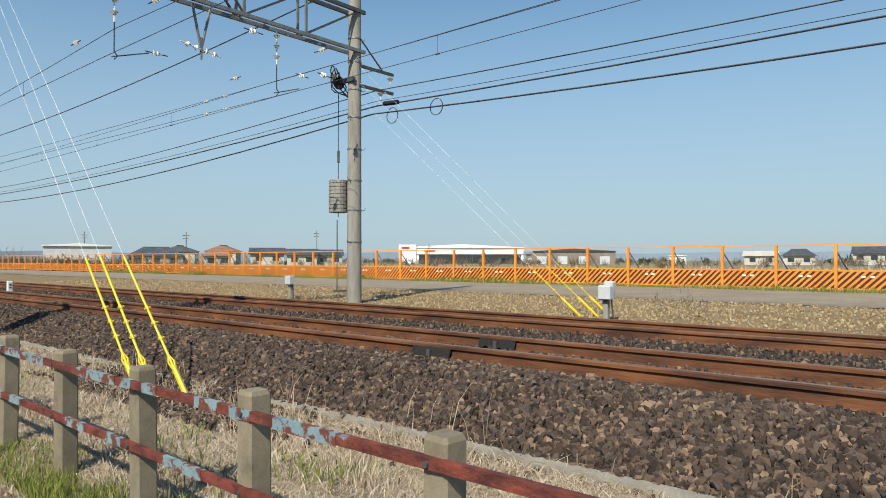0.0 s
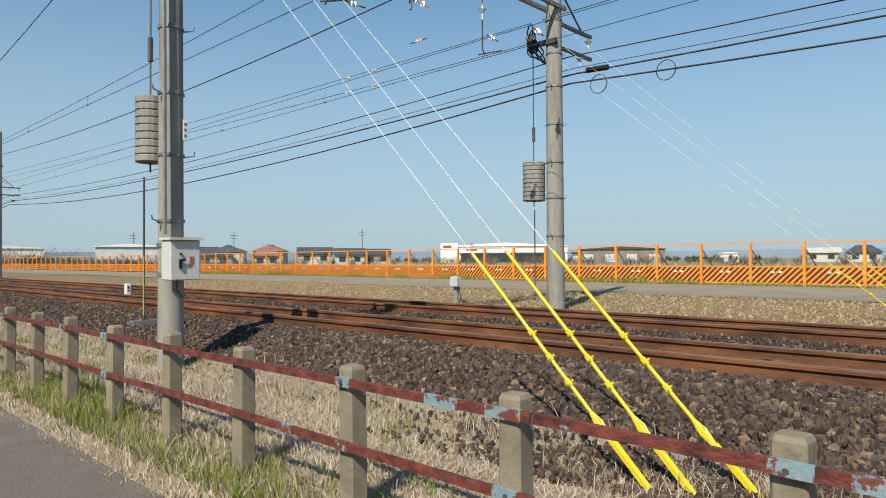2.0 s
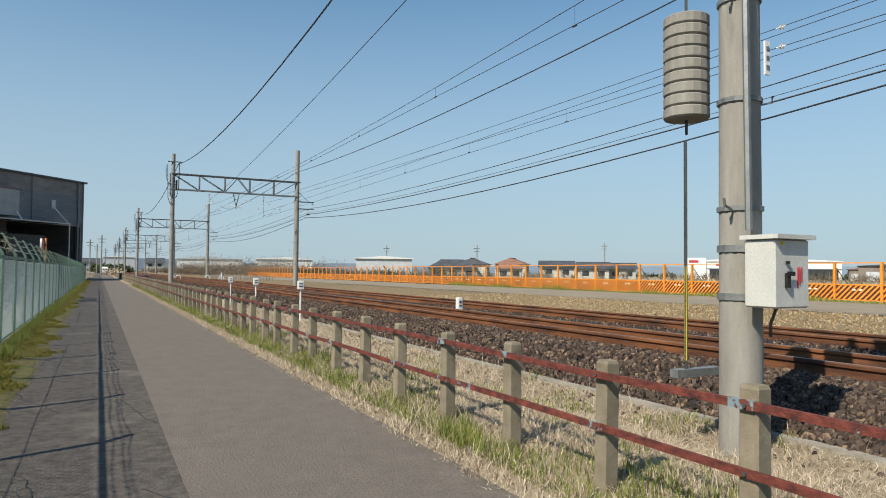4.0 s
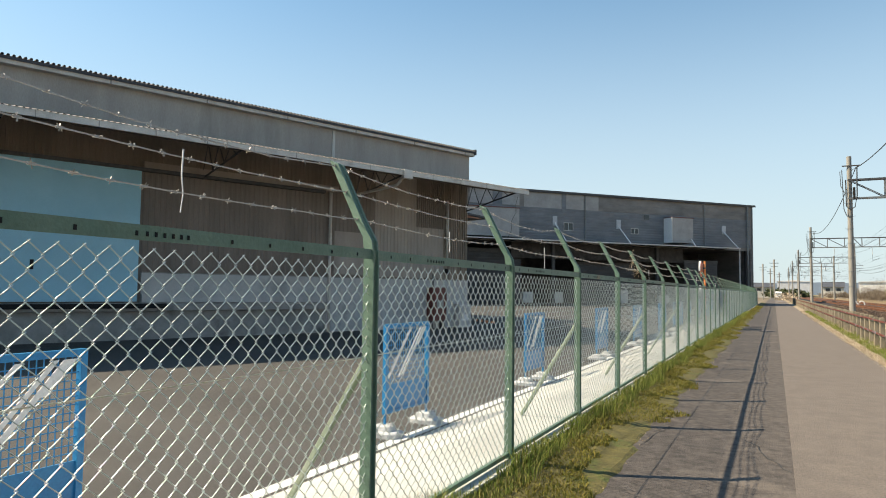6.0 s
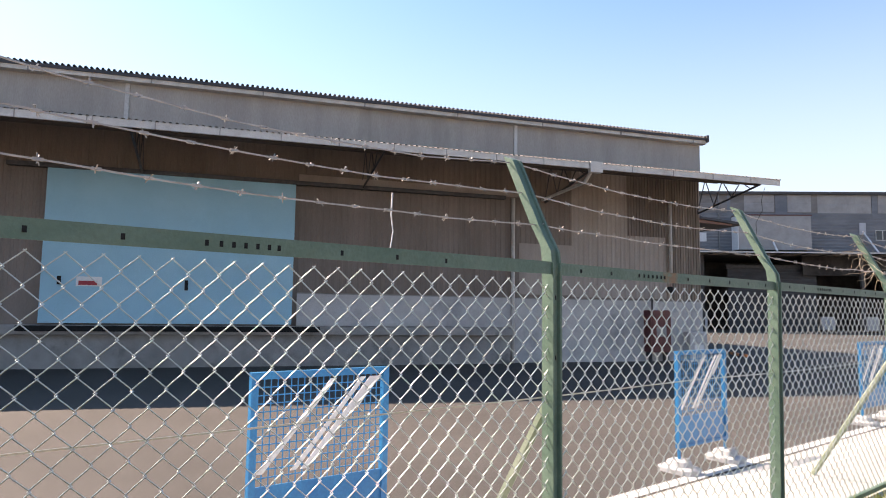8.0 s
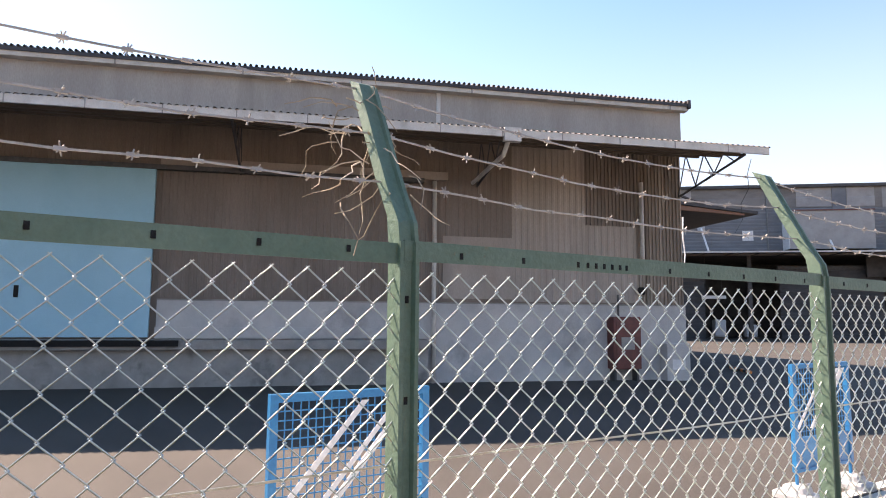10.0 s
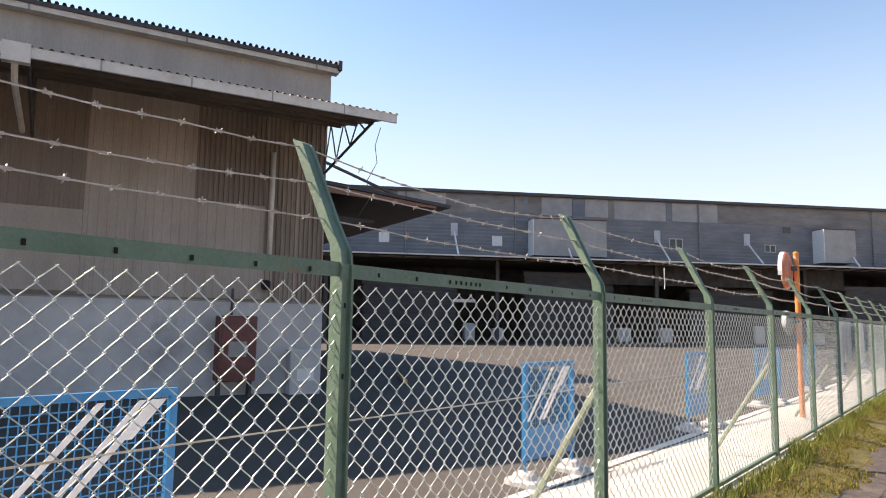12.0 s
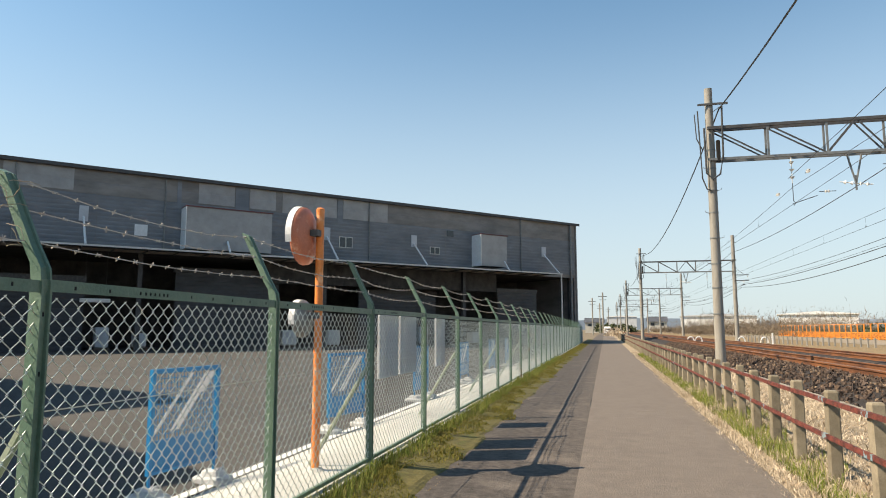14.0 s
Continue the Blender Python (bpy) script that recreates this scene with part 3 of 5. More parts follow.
# barbed wire strands
rngb = random.Random(11)
for n, (u, sag) in enumerate(((0.25, 0.02), (0.6, 0.03), (0.95, 0.035))):
    mb = MB()
    x, z = MX - 0.02 - 0.21 * u, TOP + 0.06 + 0.41 * u
    pts = []
    for k in range(-4, 42):
        s = sag * rngb.uniform(0.3, 1.8)
        for q in range(8):
            f = q / 8
            pts.append((x + 0.01 * h2(k * 1.7 + f * 3, n), 20 + 2 * (k + f), z - s * 4 * f * (1 - f) + 0.008 * h2(k * 2 + f * 6, n + 9)))
    mb.tube(pts, 0.0032, 4)
    y = 14.0
    while y < 62:
        k = (y - 12) / 2 * 8
        a = pts[min(len(pts) - 1, int(k))]
        b = pts[min(len(pts) - 1, int(k) + 1)]
        f = k - int(k)
        c = Vector(a).lerp(Vector(b), f)
        for q in range(2):
            d = Vector((rngb.uniform(-1, 1), rngb.uniform(-0.6, 0.6), rngb.uniform(-1, 1))).normalized() * 0.016
            mb.tube([c - d, c + d], 0.002, 3)
        mb.tube([c - Vector((0, 0.012, 0)), c + Vector((0, 0.012, 0))], 0.006, 4)
        y += 0.13
    solid("barbed_wire", mb, M_barb, "twisted barbed wire strand stretched along fence arms", "barbed wire", group="barbed wire strands")
# ---- warehouse with the blue door ----
def frame_at(origin, deg):
    """Local x along a facade, y into the building."""
    a = radians(deg)
    return Matrix(((math.sin(a), -math.cos(a), 0, origin[0]), (math.cos(a), math.sin(a), 0, origin[1]), (0, 0, 1, origin[2]), (0, 0, 0, 1)))


def ribs(x0, x1, z0, z1, y=0.0, pitch=0.16, depth=0.011):
    mb = MB()
    n = max(1, int((x1 - x0) / pitch))
    p = (x1 - x0) / n
    xs = []
    for k in range(n):
        xs += [(x0 + k * p, 0), (x0 + (k + 0.45) * p, 0), (x0 + (k + 0.55) * p, depth), (x0 + (k + 0.9) * p, depth)]
    xs.append((x1, 0))
    return mb.loft([[(x, y - d, z) for x, d in xs] for z in (z0, z1)], closed=False)


WH = thing("warehouse", "taupe ribbed warehouse with sky-blue door and long canopy", "warehouse", m=frame_at((-11.19, 42.1, 0), 21.7))
part("wall", MB().box(-40, 0.02, -0.3, 0, 26, 6.9), M_siding, WH)
part("ribbed_siding", ribs(-40, -4.65, 1.75, 5.85), M_siding, WH, "brown-grey ribbed sheet siding in shade")
part("ribbed_siding", ribs(-4.65, -2.72, 1.75, 5.85), M_siding_pale, WH, "paler replaced ribbed sheets")
part("ribbed_siding", ribs(-2.72, -1.3, 3.7, 5.85, pitch=0.1, depth=0.03), M_siding, WH)
part("ribbed_siding", ribs(-2.72, -1.3, 1.75, 3.7), M_siding_pale, WH)
part("ribbed_siding", ribs(-1.3, 0.0, 1.71, 5.85, pitch=0.1, depth=0.032), M_corner, WH, "streaked corrugated sheet at the corner")
part("side_siding", MB().loft([[(0.0 + d, y, z) for y, d in [(0.02 + 0.05 * k, 0.03 * (k % 2)) for k in range(86)]] for z in (-0.2, 5.8)], closed=False), M_corner, WH, "streaked corrugated sheet of the end wall")
part("pale_panel", MB().box(-6.4, -0.032, 1.8, -4.66, -0.027, 3.3), M_siding_pale, WH, "faded patch of new sheet")
part("plinth", MB().box(-12.75, -0.05, -0.3, 0.02, 0.1, 1.68), M_plinth, WH, "whitewashed lower wall band")
part("plinth_cap", MB().box(-12.75, -0.07, 1.68, 0.02, 0.02, 1.71), M_dock, WH)
part("fascia", MB().box(-40, -0.06, 5.8, 0.03, 0.05, 6.82), M_fascia, WH, "plain grey-beige upper wall")
part("gutter", MB().loft([[(x, -0.06, 6.8), (x, -0.26, 6.81), (x, -0.28, 6.99), (x, -0.06, 6.99)] for x in (-40, 0.14)]), M_trim, WH, "pale sheet gutter along the eave")
for x in span(-38, -0.4, 14):
    part("gutter_joint", MB().box(x, -0.286, 6.805, x + 0.03, -0.26, 6.995), M_dock, WH)
mb = MB()
x = -40.0
while x < 0.1:
    mb.loft([[(x + 0.04 + 0.038 * math.cos(a), -0.32, 7.0 + 0.05 * math.sin(a)) for a in span(math.pi, 0, 4)], [(x + 0.04 + 0.038 * math.cos(a), 13, 8.81 + 0.05 * math.sin(a)) for a in span(math.pi, 0, 4)]], closed=False)
    x += 0.125
part("roof_corrugation", mb, M_roof, WH, "dark corrugated roof edge")
part("roof", MB().loft([[(x, -0.31, 6.99), (x, 13, 8.79), (x, 26.3, 6.99), (x, 26.3, 6.91), (x, 13, 8.6), (x, -0.31, 6.91)] for x in (-40, 0.14)]), M_roof, WH)
part("roof_end_cap", MB().box(0.1, -0.34, 6.86, 0.18, -0.05, 7.08), M_roof, WH)
part("canopy", MB().loft([[(x, 0.0, 5.74), (x, -3.08, 5.08), (x, -3.08, 5.02), (x, 0.0, 5.66)] for x in (-40, 0.2)]), M_soffit, WH, "sheet canopy with a brown underside")
part("canopy_edge", MB().box(-40, -3.13, 4.95, 0.23, -3.08, 5.11), M_trim, WH, "pale sheet edge of the canopy")
for x in span(-39, -0.8, 30):
    part("edge_joint", MB().box(x, -3.138, 4.945, x + 0.02, -3.12, 5.105), M_dock, WH)
mb = MB()
x = -40.0
while x < 0.18:
    mb.loft([[(x + 0.04 + 0.035 * math.cos(a), -3.16, 5.09 + 0.035 * math.sin(a)) for a in span(math.pi, 0, 3)], [(x + 0.04 + 0.035 * math.cos(a), 0, 5.76 + 0.035 * math.sin(a)) for a in span(math.pi, 0, 3)]], closed=False)
    x += 0.13
part("canopy_corrugation", mb, M_roof, WH)
for x in (-0.05, -5.55, -11.1, -16.6, -22.2):
    b = MB().tube([(x, -0.02, 4.55), (x, -2.7, 5.04)], 0.03, 5)
    web = [(x, -2.7 * q / 7, 4.58 + 0.46 * q / 7 if q % 2 == 0 else 5.66 - 0.57 * q / 7) for q in range(8)]
    for p, q in zip(web, web[1:]):
        b.tube([p, q], 0.016, 4)
    part("canopy_bracket", b, M_steel_dark, WH, "thin dark truss bracket")
for y in (-0.9, -1.8, -2.6):
    part("purlin", MB().box(-40, y, 5.6 + y * 0.214 - 0.02, 0, y + 0.06, 5.66 + y * 0.214 - 0.02), M_soffit, WH)
dr = part("door", MB().box(-18.65, -0.16, 0.88, -12.88, -0.06, 4.54), M_door_blue, WH, "large sky-blue sliding door")
part("door_handle", MB().box(-15.5, -0.19, 1.7, -15.42, -0.16, 1.95), M_rubber, dr)
part("sticker", MB().box(-17.9, -0.166, 1.75, -17.35, -0.16, 1.98), M_white, dr)
part("sticker", MB().box(-17.85, -0.169, 1.78, -17.45, -0.166, 1.88), M_signred, dr)
part("door_handle", MB().box(-18.3, -0.19, 1.78, -18.22, -0.16, 1.98), M_rubber, dr)
part("door_rail", MB().box(-19.5, -0.22, 4.54, -6.9, -0.05, 4.64), M_steel_dark, WH)
part("lintel", MB().box(-12.8, -0.1, 4.645, -6.3, -0.02, 4.84), M_siding_pale, WH, "pale lintel beam")
part("dock_ledge", MB().box(-40, -0.5, 0.62, -6.8, 0.0, 0.84, bevel=0.02), M_dock, WH, "grimy concrete loading ledge")
part("dock_wall", MB().box(-40, -0.3, -0.3, -6.8, 0.0, 0.61), M_dock, WH)
part("dock_bumper", MB().box(-19, -0.56, 0.7, -12.2, -0.5, 0.83), M_rubber, WH)
part("ledge", MB().box(-12.75, -0.16, 0.86, -6.85, -0.05, 1.1), M_plinth, WH)
for x, z0, z1 in ((-6.63, -0.2, 4.6), (-1.2, 2.55, 4.85)):
    part("downpipe", MB().tube([(x, -0.12, z0), (x, -0.12, z1)], 0.055, 8), M_trim, WH, "pale downpipe", smooth=True)
part("downpipe", MB().tube([(-5.7, -3.0, 4.98), (-5.7, -2.6, 4.7), (-5.7, -0.15, 4.6)], 0.05, 6), M_trim, WH)
part("gutter_outlet", MB().box(-5.85, -3.16, 4.86, -5.5, -3.02, 5.14), M_trim, WH)
part("fascia_joint", MB().box(-6.6, -0.1, 5.8, -6.5, -0.06, 6.8), M_trim, WH)
part("fascia_joint", MB().box(-17.1, -0.1, 5.8, -17.0, -0.06, 6.8), M_trim, WH)
LT = part("side_canopy", MB().loft([[(0.02, y, 5.5), (5.7, y, 5.08), (5.7, y, 4.98), (0.02, y, 5.4)] for y in (4.3, 24)]), M_roof, WH, "dark lean-to canopy with rusty edge beam")
part("edge_beam", MB().loft([[(0.02, y, 5.38), (5.2, y, 5.0), (5.2, y, 4.93), (0.02, y, 5.12)] for y in (4.36, 4.46)]), M_tile_orange, LT)
part("stay", MB().tube([(0.0, 4.6, 6.5), (4.1, 4.9, 5.3)], 0.05, 5), M_steel_dark, LT)
part("lower_awning", MB().loft([[(0.02, y, 4.7), (3.6, y, 4.55), (3.6, y, 4.47), (0.02, y, 4.0)] for y in (5.5, 12)]), M_roof, LT)
part("post", MB().tube([(5.5, 14.6, -0.2), (5.5, 14.6, 5.0)], 0.07, 6), M_steel_dark, LT)
part("frayed_cable", MB().tube([(0.1, -2.7, 4.95), (0.02, -2.65, 4.6), (0.09, -2.6, 4.3), (-0.06, -2.5, 3.95), (0.0, -2.45, 3.6), (-0.16, -2.4, 3.3)], 0.007, 4), M_wire, WH, "loose frayed cable")
FX = thing("extinguisher_cabinet", "dull red hose cabinet standing against the plinth", "cabinet", m=frame_at((-11.19, 42.1, 0), 21.7))
part("body", MB().box(-2.2, -0.42, 0.12, -1.45, -0.07, 1.4, bevel=0.02), M_redbox, FX)
part("door", MB().box(-2.12, -0.44, 0.2, -1.53, -0.42, 1.3), M_redbox, FX)
part("notice", MB().box(-2.0, -0.45, 0.6, -1.65, -0.44, 0.9), M_dock, FX, "pale worn notice")
part("leg", MB().box(-2.15, -0.35, -0.2, -2.1, -0.1, 0.12), M_steel_dark, FX)
part("leg", MB().box(-1.55, -0.35, -0.2, -1.5, -0.1, 0.12), M_steel_dark, FX)
MT = thing("alarm_bell", "small dark alarm bell fixed to the wall", "bell", m=frame_at((-11.19, 42.1, 0), 21.7))
part("bell", MB().box(-1.33, -0.16, 1.95, -1.15, -0.05, 2.15, bevel=0.03), M_rubber, MT)
part("tube", MB().tube([(-1.9, -0.1, 1.42), (-1.9, -0.1, 1.95)], 0.03, 5), M_steel_dark, MT)
TB = thing("striped_bar", "faded yellow and black striped bar lying on the yard", "bar")
for k in range(8):
    a, c = Vector((-12.7, 46.3, -0.09)), Vector((-11.0, 44.7, -0.09))
    part("band", MB().tube([a.lerp(c, k / 8), a.lerp(c, (k + 1) / 8)], 0.05, 8), M_orange_post if k % 2 else M_steel_dark, TB)
WC = thing("white_cabinet", "pale metal cabinet at the warehouse corner", "cabinet", m=frame_at((-11.19, 42.1, 0), 21.7))
part("body", MB().box(-0.75, -0.4, -0.22, -0.1, -0.07, 0.75, bevel=0.02), M_plinth, WC)
part("notice", MB().box(-0.6, -0.407, 0.1, -0.25, -0.4, 0.35), M_white, WC)

# ---- large grey warehouse ----
def level_ribs(x0, x1, z0, z1, y=0.0, pitch=0.3, depth=0.03):
    """Sheet siding with level corrugations."""
    n = max(1, int((z1 - z0) / pitch))
    p = (z1 - z0) / n
    prof = []
    for k in range(n):
        prof += [(z0 + k * p, 0.0), (z0 + (k + 0.6) * p, depth), (z0 + (k + 0.92) * p, depth)]
    prof.append((z1, 0.0))
    return MB().loft([[(x, y - d, z) for z, d in prof] for x in (x0, x1)], closed=False)


BW_AT = frame_at((-2.28, 108.87, 0), 42.8)
BW = thing("large_warehouse", "tall grey sheet-clad warehouse with an open loading bay", "warehouse", m=BW_AT)
part("backing_wall", MB().box(-90, 0.03, 6.6, -0.3, 0.4, 12.1), M_b2, BW)
rw = random.Random(61)
x = -90.0
while x < -0.4:
    w = min(rw.choice((4.5, 6.0, 7.5)), -0.3 - x)
    part("wall_sheet", level_ribs(x, x + w - 0.02, 10.42, 12.1, y=-0.02, pitch=0.56, depth=0.02), M_b2, BW, "brown-grey weathered upper sheet")
    part("wall_sheet", level_ribs(x, x + w - 0.02, 6.9, 10.4, y=-0.03 - 0.01 * rw.random(), pitch=0.29, depth=0.035), M_b2_band, BW, "bluish-grey level-ribbed sheet")
    x += w
for x0, x1, z0 in ((-38.4, -35.75, 10.5), (-34.6, -32.55, 10.5), (-32.0, -27.35, 10.4), (-26.75, -24.4, 10.42), (-24.25, -22.55, 10.42), (-50.5, -46.5, 10.55)):
    part("pale_sheet", level_ribs(x0, x1, z0, 12.05, y=-0.05, pitch=0.56, depth=0.02), M_b2_pale, BW, "pale newer replaced sheet")
for x0, x1 in ((-35.7, -34.65), (-27.3, -26.8), (-39.9, -39.6)):
    part("stained_sheet", MB().box(x0, -0.075, 10.0, x1, -0.05, 12.05), M_b2_band, BW, "dark streaked sheet between pale ones")
part("roof", MB().loft([[(x, -0.3, 12.1), (x, -0.3, 12.24), (x, 25, 14.2), (x, 50, 12.2), (x, 50, 12.1)] for x in (-91, 0.25)]), M_roof, BW)
part("eave_trim", MB().box(-91, -0.34, 12.06, 0.3, -0.28, 12.3), M_steel_dark, BW)
part("end_wall", MB().box(-0.3, 0.0, -0.3, 0.0, 50, 12.1), M_b2, BW)
part("corner_trim", MB().box(-0.08, -0.08, -0.3, 0.06, 0.0, 12.06), M_steel, BW, "grey corner flashing")
part("corner_pipe", MB().tube([(-0.9, -0.2, -0.2), (-0.9, -0.2, 12.06)], 0.1, 6), M_steel, BW)
part("corner_pipe", MB().tube([(0.12, 0.5, -0.2), (0.12, 0.5, 8.6)], 0.09, 6), M_steel_dark, BW)
part("canopy", MB().loft([[(x, 0.0, 6.88), (x, -2.4, 6.7), (x, -2.4, 6.6), (x, 0.0, 6.75)] for x in (-90, -4.3)]), M_roof, BW, "thin dark loading canopy")
part("canopy_edge", MB().box(-90, -2.46, 6.6, -4.27, -2.4, 6.72), M_trim, BW, "pale steel canopy edge")
for x in span(-88, -6, 41):
    part("canopy_purlin", MB().box(x - 0.04, -2.38, 6.52, x + 0.04, -0.05, 6.6), M_steel_dark, BW)
part("canopy_post", MB().tube([(-4.36, -2.35, -0.2), (-4.36, -2.35, 6.6)], 0.07, 8), M_trim, BW, "slim pale corner post")
for x in (-0.4, -14, -28, -42, -56):
    part("column", MB().box(x - 0.15, 0.5, -0.3, x + 0.15, 0.8, 6.8), M_steel_dark, BW)
# back wall and ceiling carry the bay's shade in their colour
part("bay_back_wall", MB().box(-90, 9.0, -0.3, -0.4, 9.4, 7.0), M_bay_shade, BW, "inner wall of the loading bay, its shade put into the colour")
part("bay_ceiling", MB().box(-90, 0.4, 6.6, -0.4, 9.0, 6.75), M_bay_shade, BW)
part("bay_floor", MB().box(-90, 0.2, -0.4, -0.4, 9.0, -0.15), M_yard, BW, "shaded concrete bay floor")
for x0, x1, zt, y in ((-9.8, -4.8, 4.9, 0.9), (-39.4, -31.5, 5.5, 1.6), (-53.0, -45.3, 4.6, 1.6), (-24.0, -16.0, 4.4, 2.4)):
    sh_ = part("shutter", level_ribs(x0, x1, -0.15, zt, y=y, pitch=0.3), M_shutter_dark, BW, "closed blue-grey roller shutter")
    part("shutter_box", MB().box(x0 - 0.1, y - 0.05, zt, x1 + 0.1, y + 0.4, zt + 0.35), M_steel_dark, sh_)
# panel coloured dark for the shaded gap below the canopy
part("header_panel", MB().box(-33, 0.9, 4.9, -9.9, 1.1, 6.6), M_bay_shade, BW)
HOOD = 1.5
for x0, x1, z0, z1 in ((-39.5, -33.3, 6.95, 9.95), (-13.5, -10.5, 7.1, 10.0)):
    hd = part("wall_hood", MB().box(x0, -HOOD, z0, x1, 0, z1), M_b2_pale, BW, "boxed-out pale panel with a reddish flashing")
    part("flashing", MB().box(x0 - 0.06, -HOOD - 0.07, z1, x1 + 0.06, 0.0, z1 + 0.08), M_redbox, hd)
    part("cheek", MB().box(x0 - 0.05, -HOOD - 0.01, z0, x0, 0, z1), M_white, hd, "white side sheet of the hood")
for x, y in ((-54.8, 0), (-45.8, 0), (-36.6, -HOOD), (-28.2, 0), (-19.9, 0), (-10.9, -HOOD), (-4.6, 0)):
    if y == 0:
        part("tie_plate", MB().box(x - 0.28, -0.14, 8.5, x + 0.28, -0.08, 9.55), M_shutter, BW, "pale fixing plate")
    z0 = 8.8 if y == 0 else 7.6
    part("canopy_tie", MB().tube([(x, y - 0.1, z0), (x, -2.36, 6.72)], 0.075, 6), M_white, BW, "white slanting canopy tie")
for x in (-51.5, -42.2):
    part("notice", MB().box(x - 0.42, -0.11, 7.78, x + 0.42, -0.08, 8.58), M_white, BW, "plain white square notice")
for x, z0, z1, w in ((-26.5, 8.05, 8.85, 1.1), (-17.7, 8.05, 8.6, 0.95), (-16.0, 9.75, 10.3, 0.7)):
    wd = part("window", MB().box(x - w / 2, -0.1, z0, x + w / 2, -0.07, z1), M_glass_dark, BW)
    if w > 0.8:
        part("window_frame", MB().box(x - w / 2 - 0.06, -0.13, z0 - 0.06, x + w / 2 + 0.06, -0.1, z0).box(x - w / 2 - 0.06, -0.13, z1, x + w / 2 + 0.06, -0.1, z1 + 0.06).box(x - 0.04, -0.13, z0, x + 0.04, -0.1, z1).box(x - w / 2 - 0.06, -0.13, z0, x - w / 2, -0.1, z1).box(x + w / 2, -0.13, z0, x + w / 2 + 0.06, -0.1, z1), M_trim, wd)
for x in (-49.8, -40.7, -24.35, -7.6):
    part("wall_pipe", MB().tube([(x, -0.16, 6.95), (x, -0.16, 12.0)], 0.055, 6), M_steel, BW)
rngw = random.Random(8)
for x in (-47, -44.5, -42, -36, -31, -27, -18, -12):
    t = thing("goods_stack", "pale wrapped goods stacked in the loading bay", "goods", "goods in the bay", m=BW_AT)
    w, hgt = rngw.uniform(0.9, 1.6), rngw.uniform(0.8, 1.7)
    part("pallet", MB().box(x, 2.0, -0.15, x + w, 3.2, 0.0), M_sleeper, t)
    part("wrapped_load", MB().box(x + 0.05, 2.05, 0.0, x + w - 0.05, 3.1, hgt, bevel=0.08), M_shutter, t)
for x0, x1, z in ((-45.6, -43.7, 3.25), (-59.1, -56.8, 2.7)):
    LB = thing("bay_lamp", "pale strip lamp casing hanging in the loading bay", "lamp", "bay strip lamps", m=BW_AT)
    part("casing", MB().box(x0, 1.2, z - 0.12, x1, 1.45, z + 0.15, bevel=0.03), M_white, LB)
    for x in (x0 + 0.3, x1 - 0.3):
        part("rod", MB().tube([(x, 1.32, z + 0.15), (x, 1.32, 6.6)], 0.02, 4), M_steel_dark, LB)

# ---- blue barrier boards along the yard line ----
def sq(c):
    """Squares off a circle into a rounded block."""
    return math.copysign(abs(c) ** 0.55, c)


def barrier():
    t = thing("barrier_board", "blue framed mesh barrier with white diagonal stripes on pale weights", "barrier", "row of blue barriers")
    W, Z0, Z1, ZP = 1.0, 0.25, 1.265, 0.57
    fr = 0.022
    part("frame", MB().box(-fr, 0, Z0, fr, 0.045, Z1).box(-fr, W - 0.045, Z0, fr, W, Z1).box(-fr, 0.045, Z1 - 0.045, fr, W - 0.045, Z1).box(-fr, 0.045, Z0, fr, W - 0.045, Z0 + 0.03), M_blue, t)
    part("lower_panel", MB().box(-0.006, 0.045, Z0 + 0.03, 0.006, W - 0.045, ZP), M_blue, t, "solid blue lower panel")
    g = MB()
    for k in range(1, 20):
        y = 0.045 + (W - 0.09) * k / 20
        g.box(-0.002, y - 0.0034, ZP, 0.002, y + 0.0034, Z1 - 0.045)
    for k in range(1, 13):
        z = ZP + (Z1 - 0.045 - ZP) * k / 13
        g.box(-0.0025, 0.045, z - 0.0034, 0.0025, W - 0.045, z + 0.0034)
    tagged(part("wire_grid", g, M_blue, t), kind="stuff")
    for y0, wd in ((0.05, 0.045), (0.28, 0.04), (0.35, 0.05), (0.7, 0.05)):
        z1 = Z1 - 0.06
        run = min(0.5, W - 0.06 - y0 - wd)
        zl = z1 - run * 1.12
        part("stripe", MB().loft([[(x, y0, zl), (x, y0 + wd, zl), (x, y0 + wd + run, z1), (x, y0 + run, z1)] for x in (0.004, 0.009)]), M_white, t, "white reflective diagonal stripe")
    for y in (0.03, W - 0.03):
        part("leg", MB().tube([(0, y, -0.02), (0, y, Z0 + 0.05)], 0.018, 6), M_blue, t)
        part("foot_weight", MB().loft([[(a * 0.21 * sq(math.cos(q)), y + b * 0.15 * sq(math.sin(q)), z) for q in span(0, 2 * math.pi * 15 / 16, 15)] for a, b, z in ((0.94, 0.94, -0.02), (1.0, 1.0, 0.0), (1.0, 1.0, 0.055), (0.9, 0.88, 0.07), (0.62, 0.66, 0.075), (0.55, 0.58, 0.125), (0.4, 0.42, 0.14))]), M_bag, t, "pale moulded plastic weight")
        part("handle", MB().tube([(0.09, y - 0.045, 0.12), (0.1, y - 0.03, 0.16), (0.1, y + 0.03, 0.16), (0.09, y + 0.045, 0.12)], 0.01, 5), M_bag, t)
    return t


b0 = barrier()
b0.location = (-3.87, 18.97, YARD_EDGE)
NUDGE = {1: (-0.2, -2), 2: (-0.36, -1), 3: (-0.14, -3), 4: (-0.08, -3), 5: (-0.04, -7), 6: (-0.5, -15), 7: (-0.5, -4)}
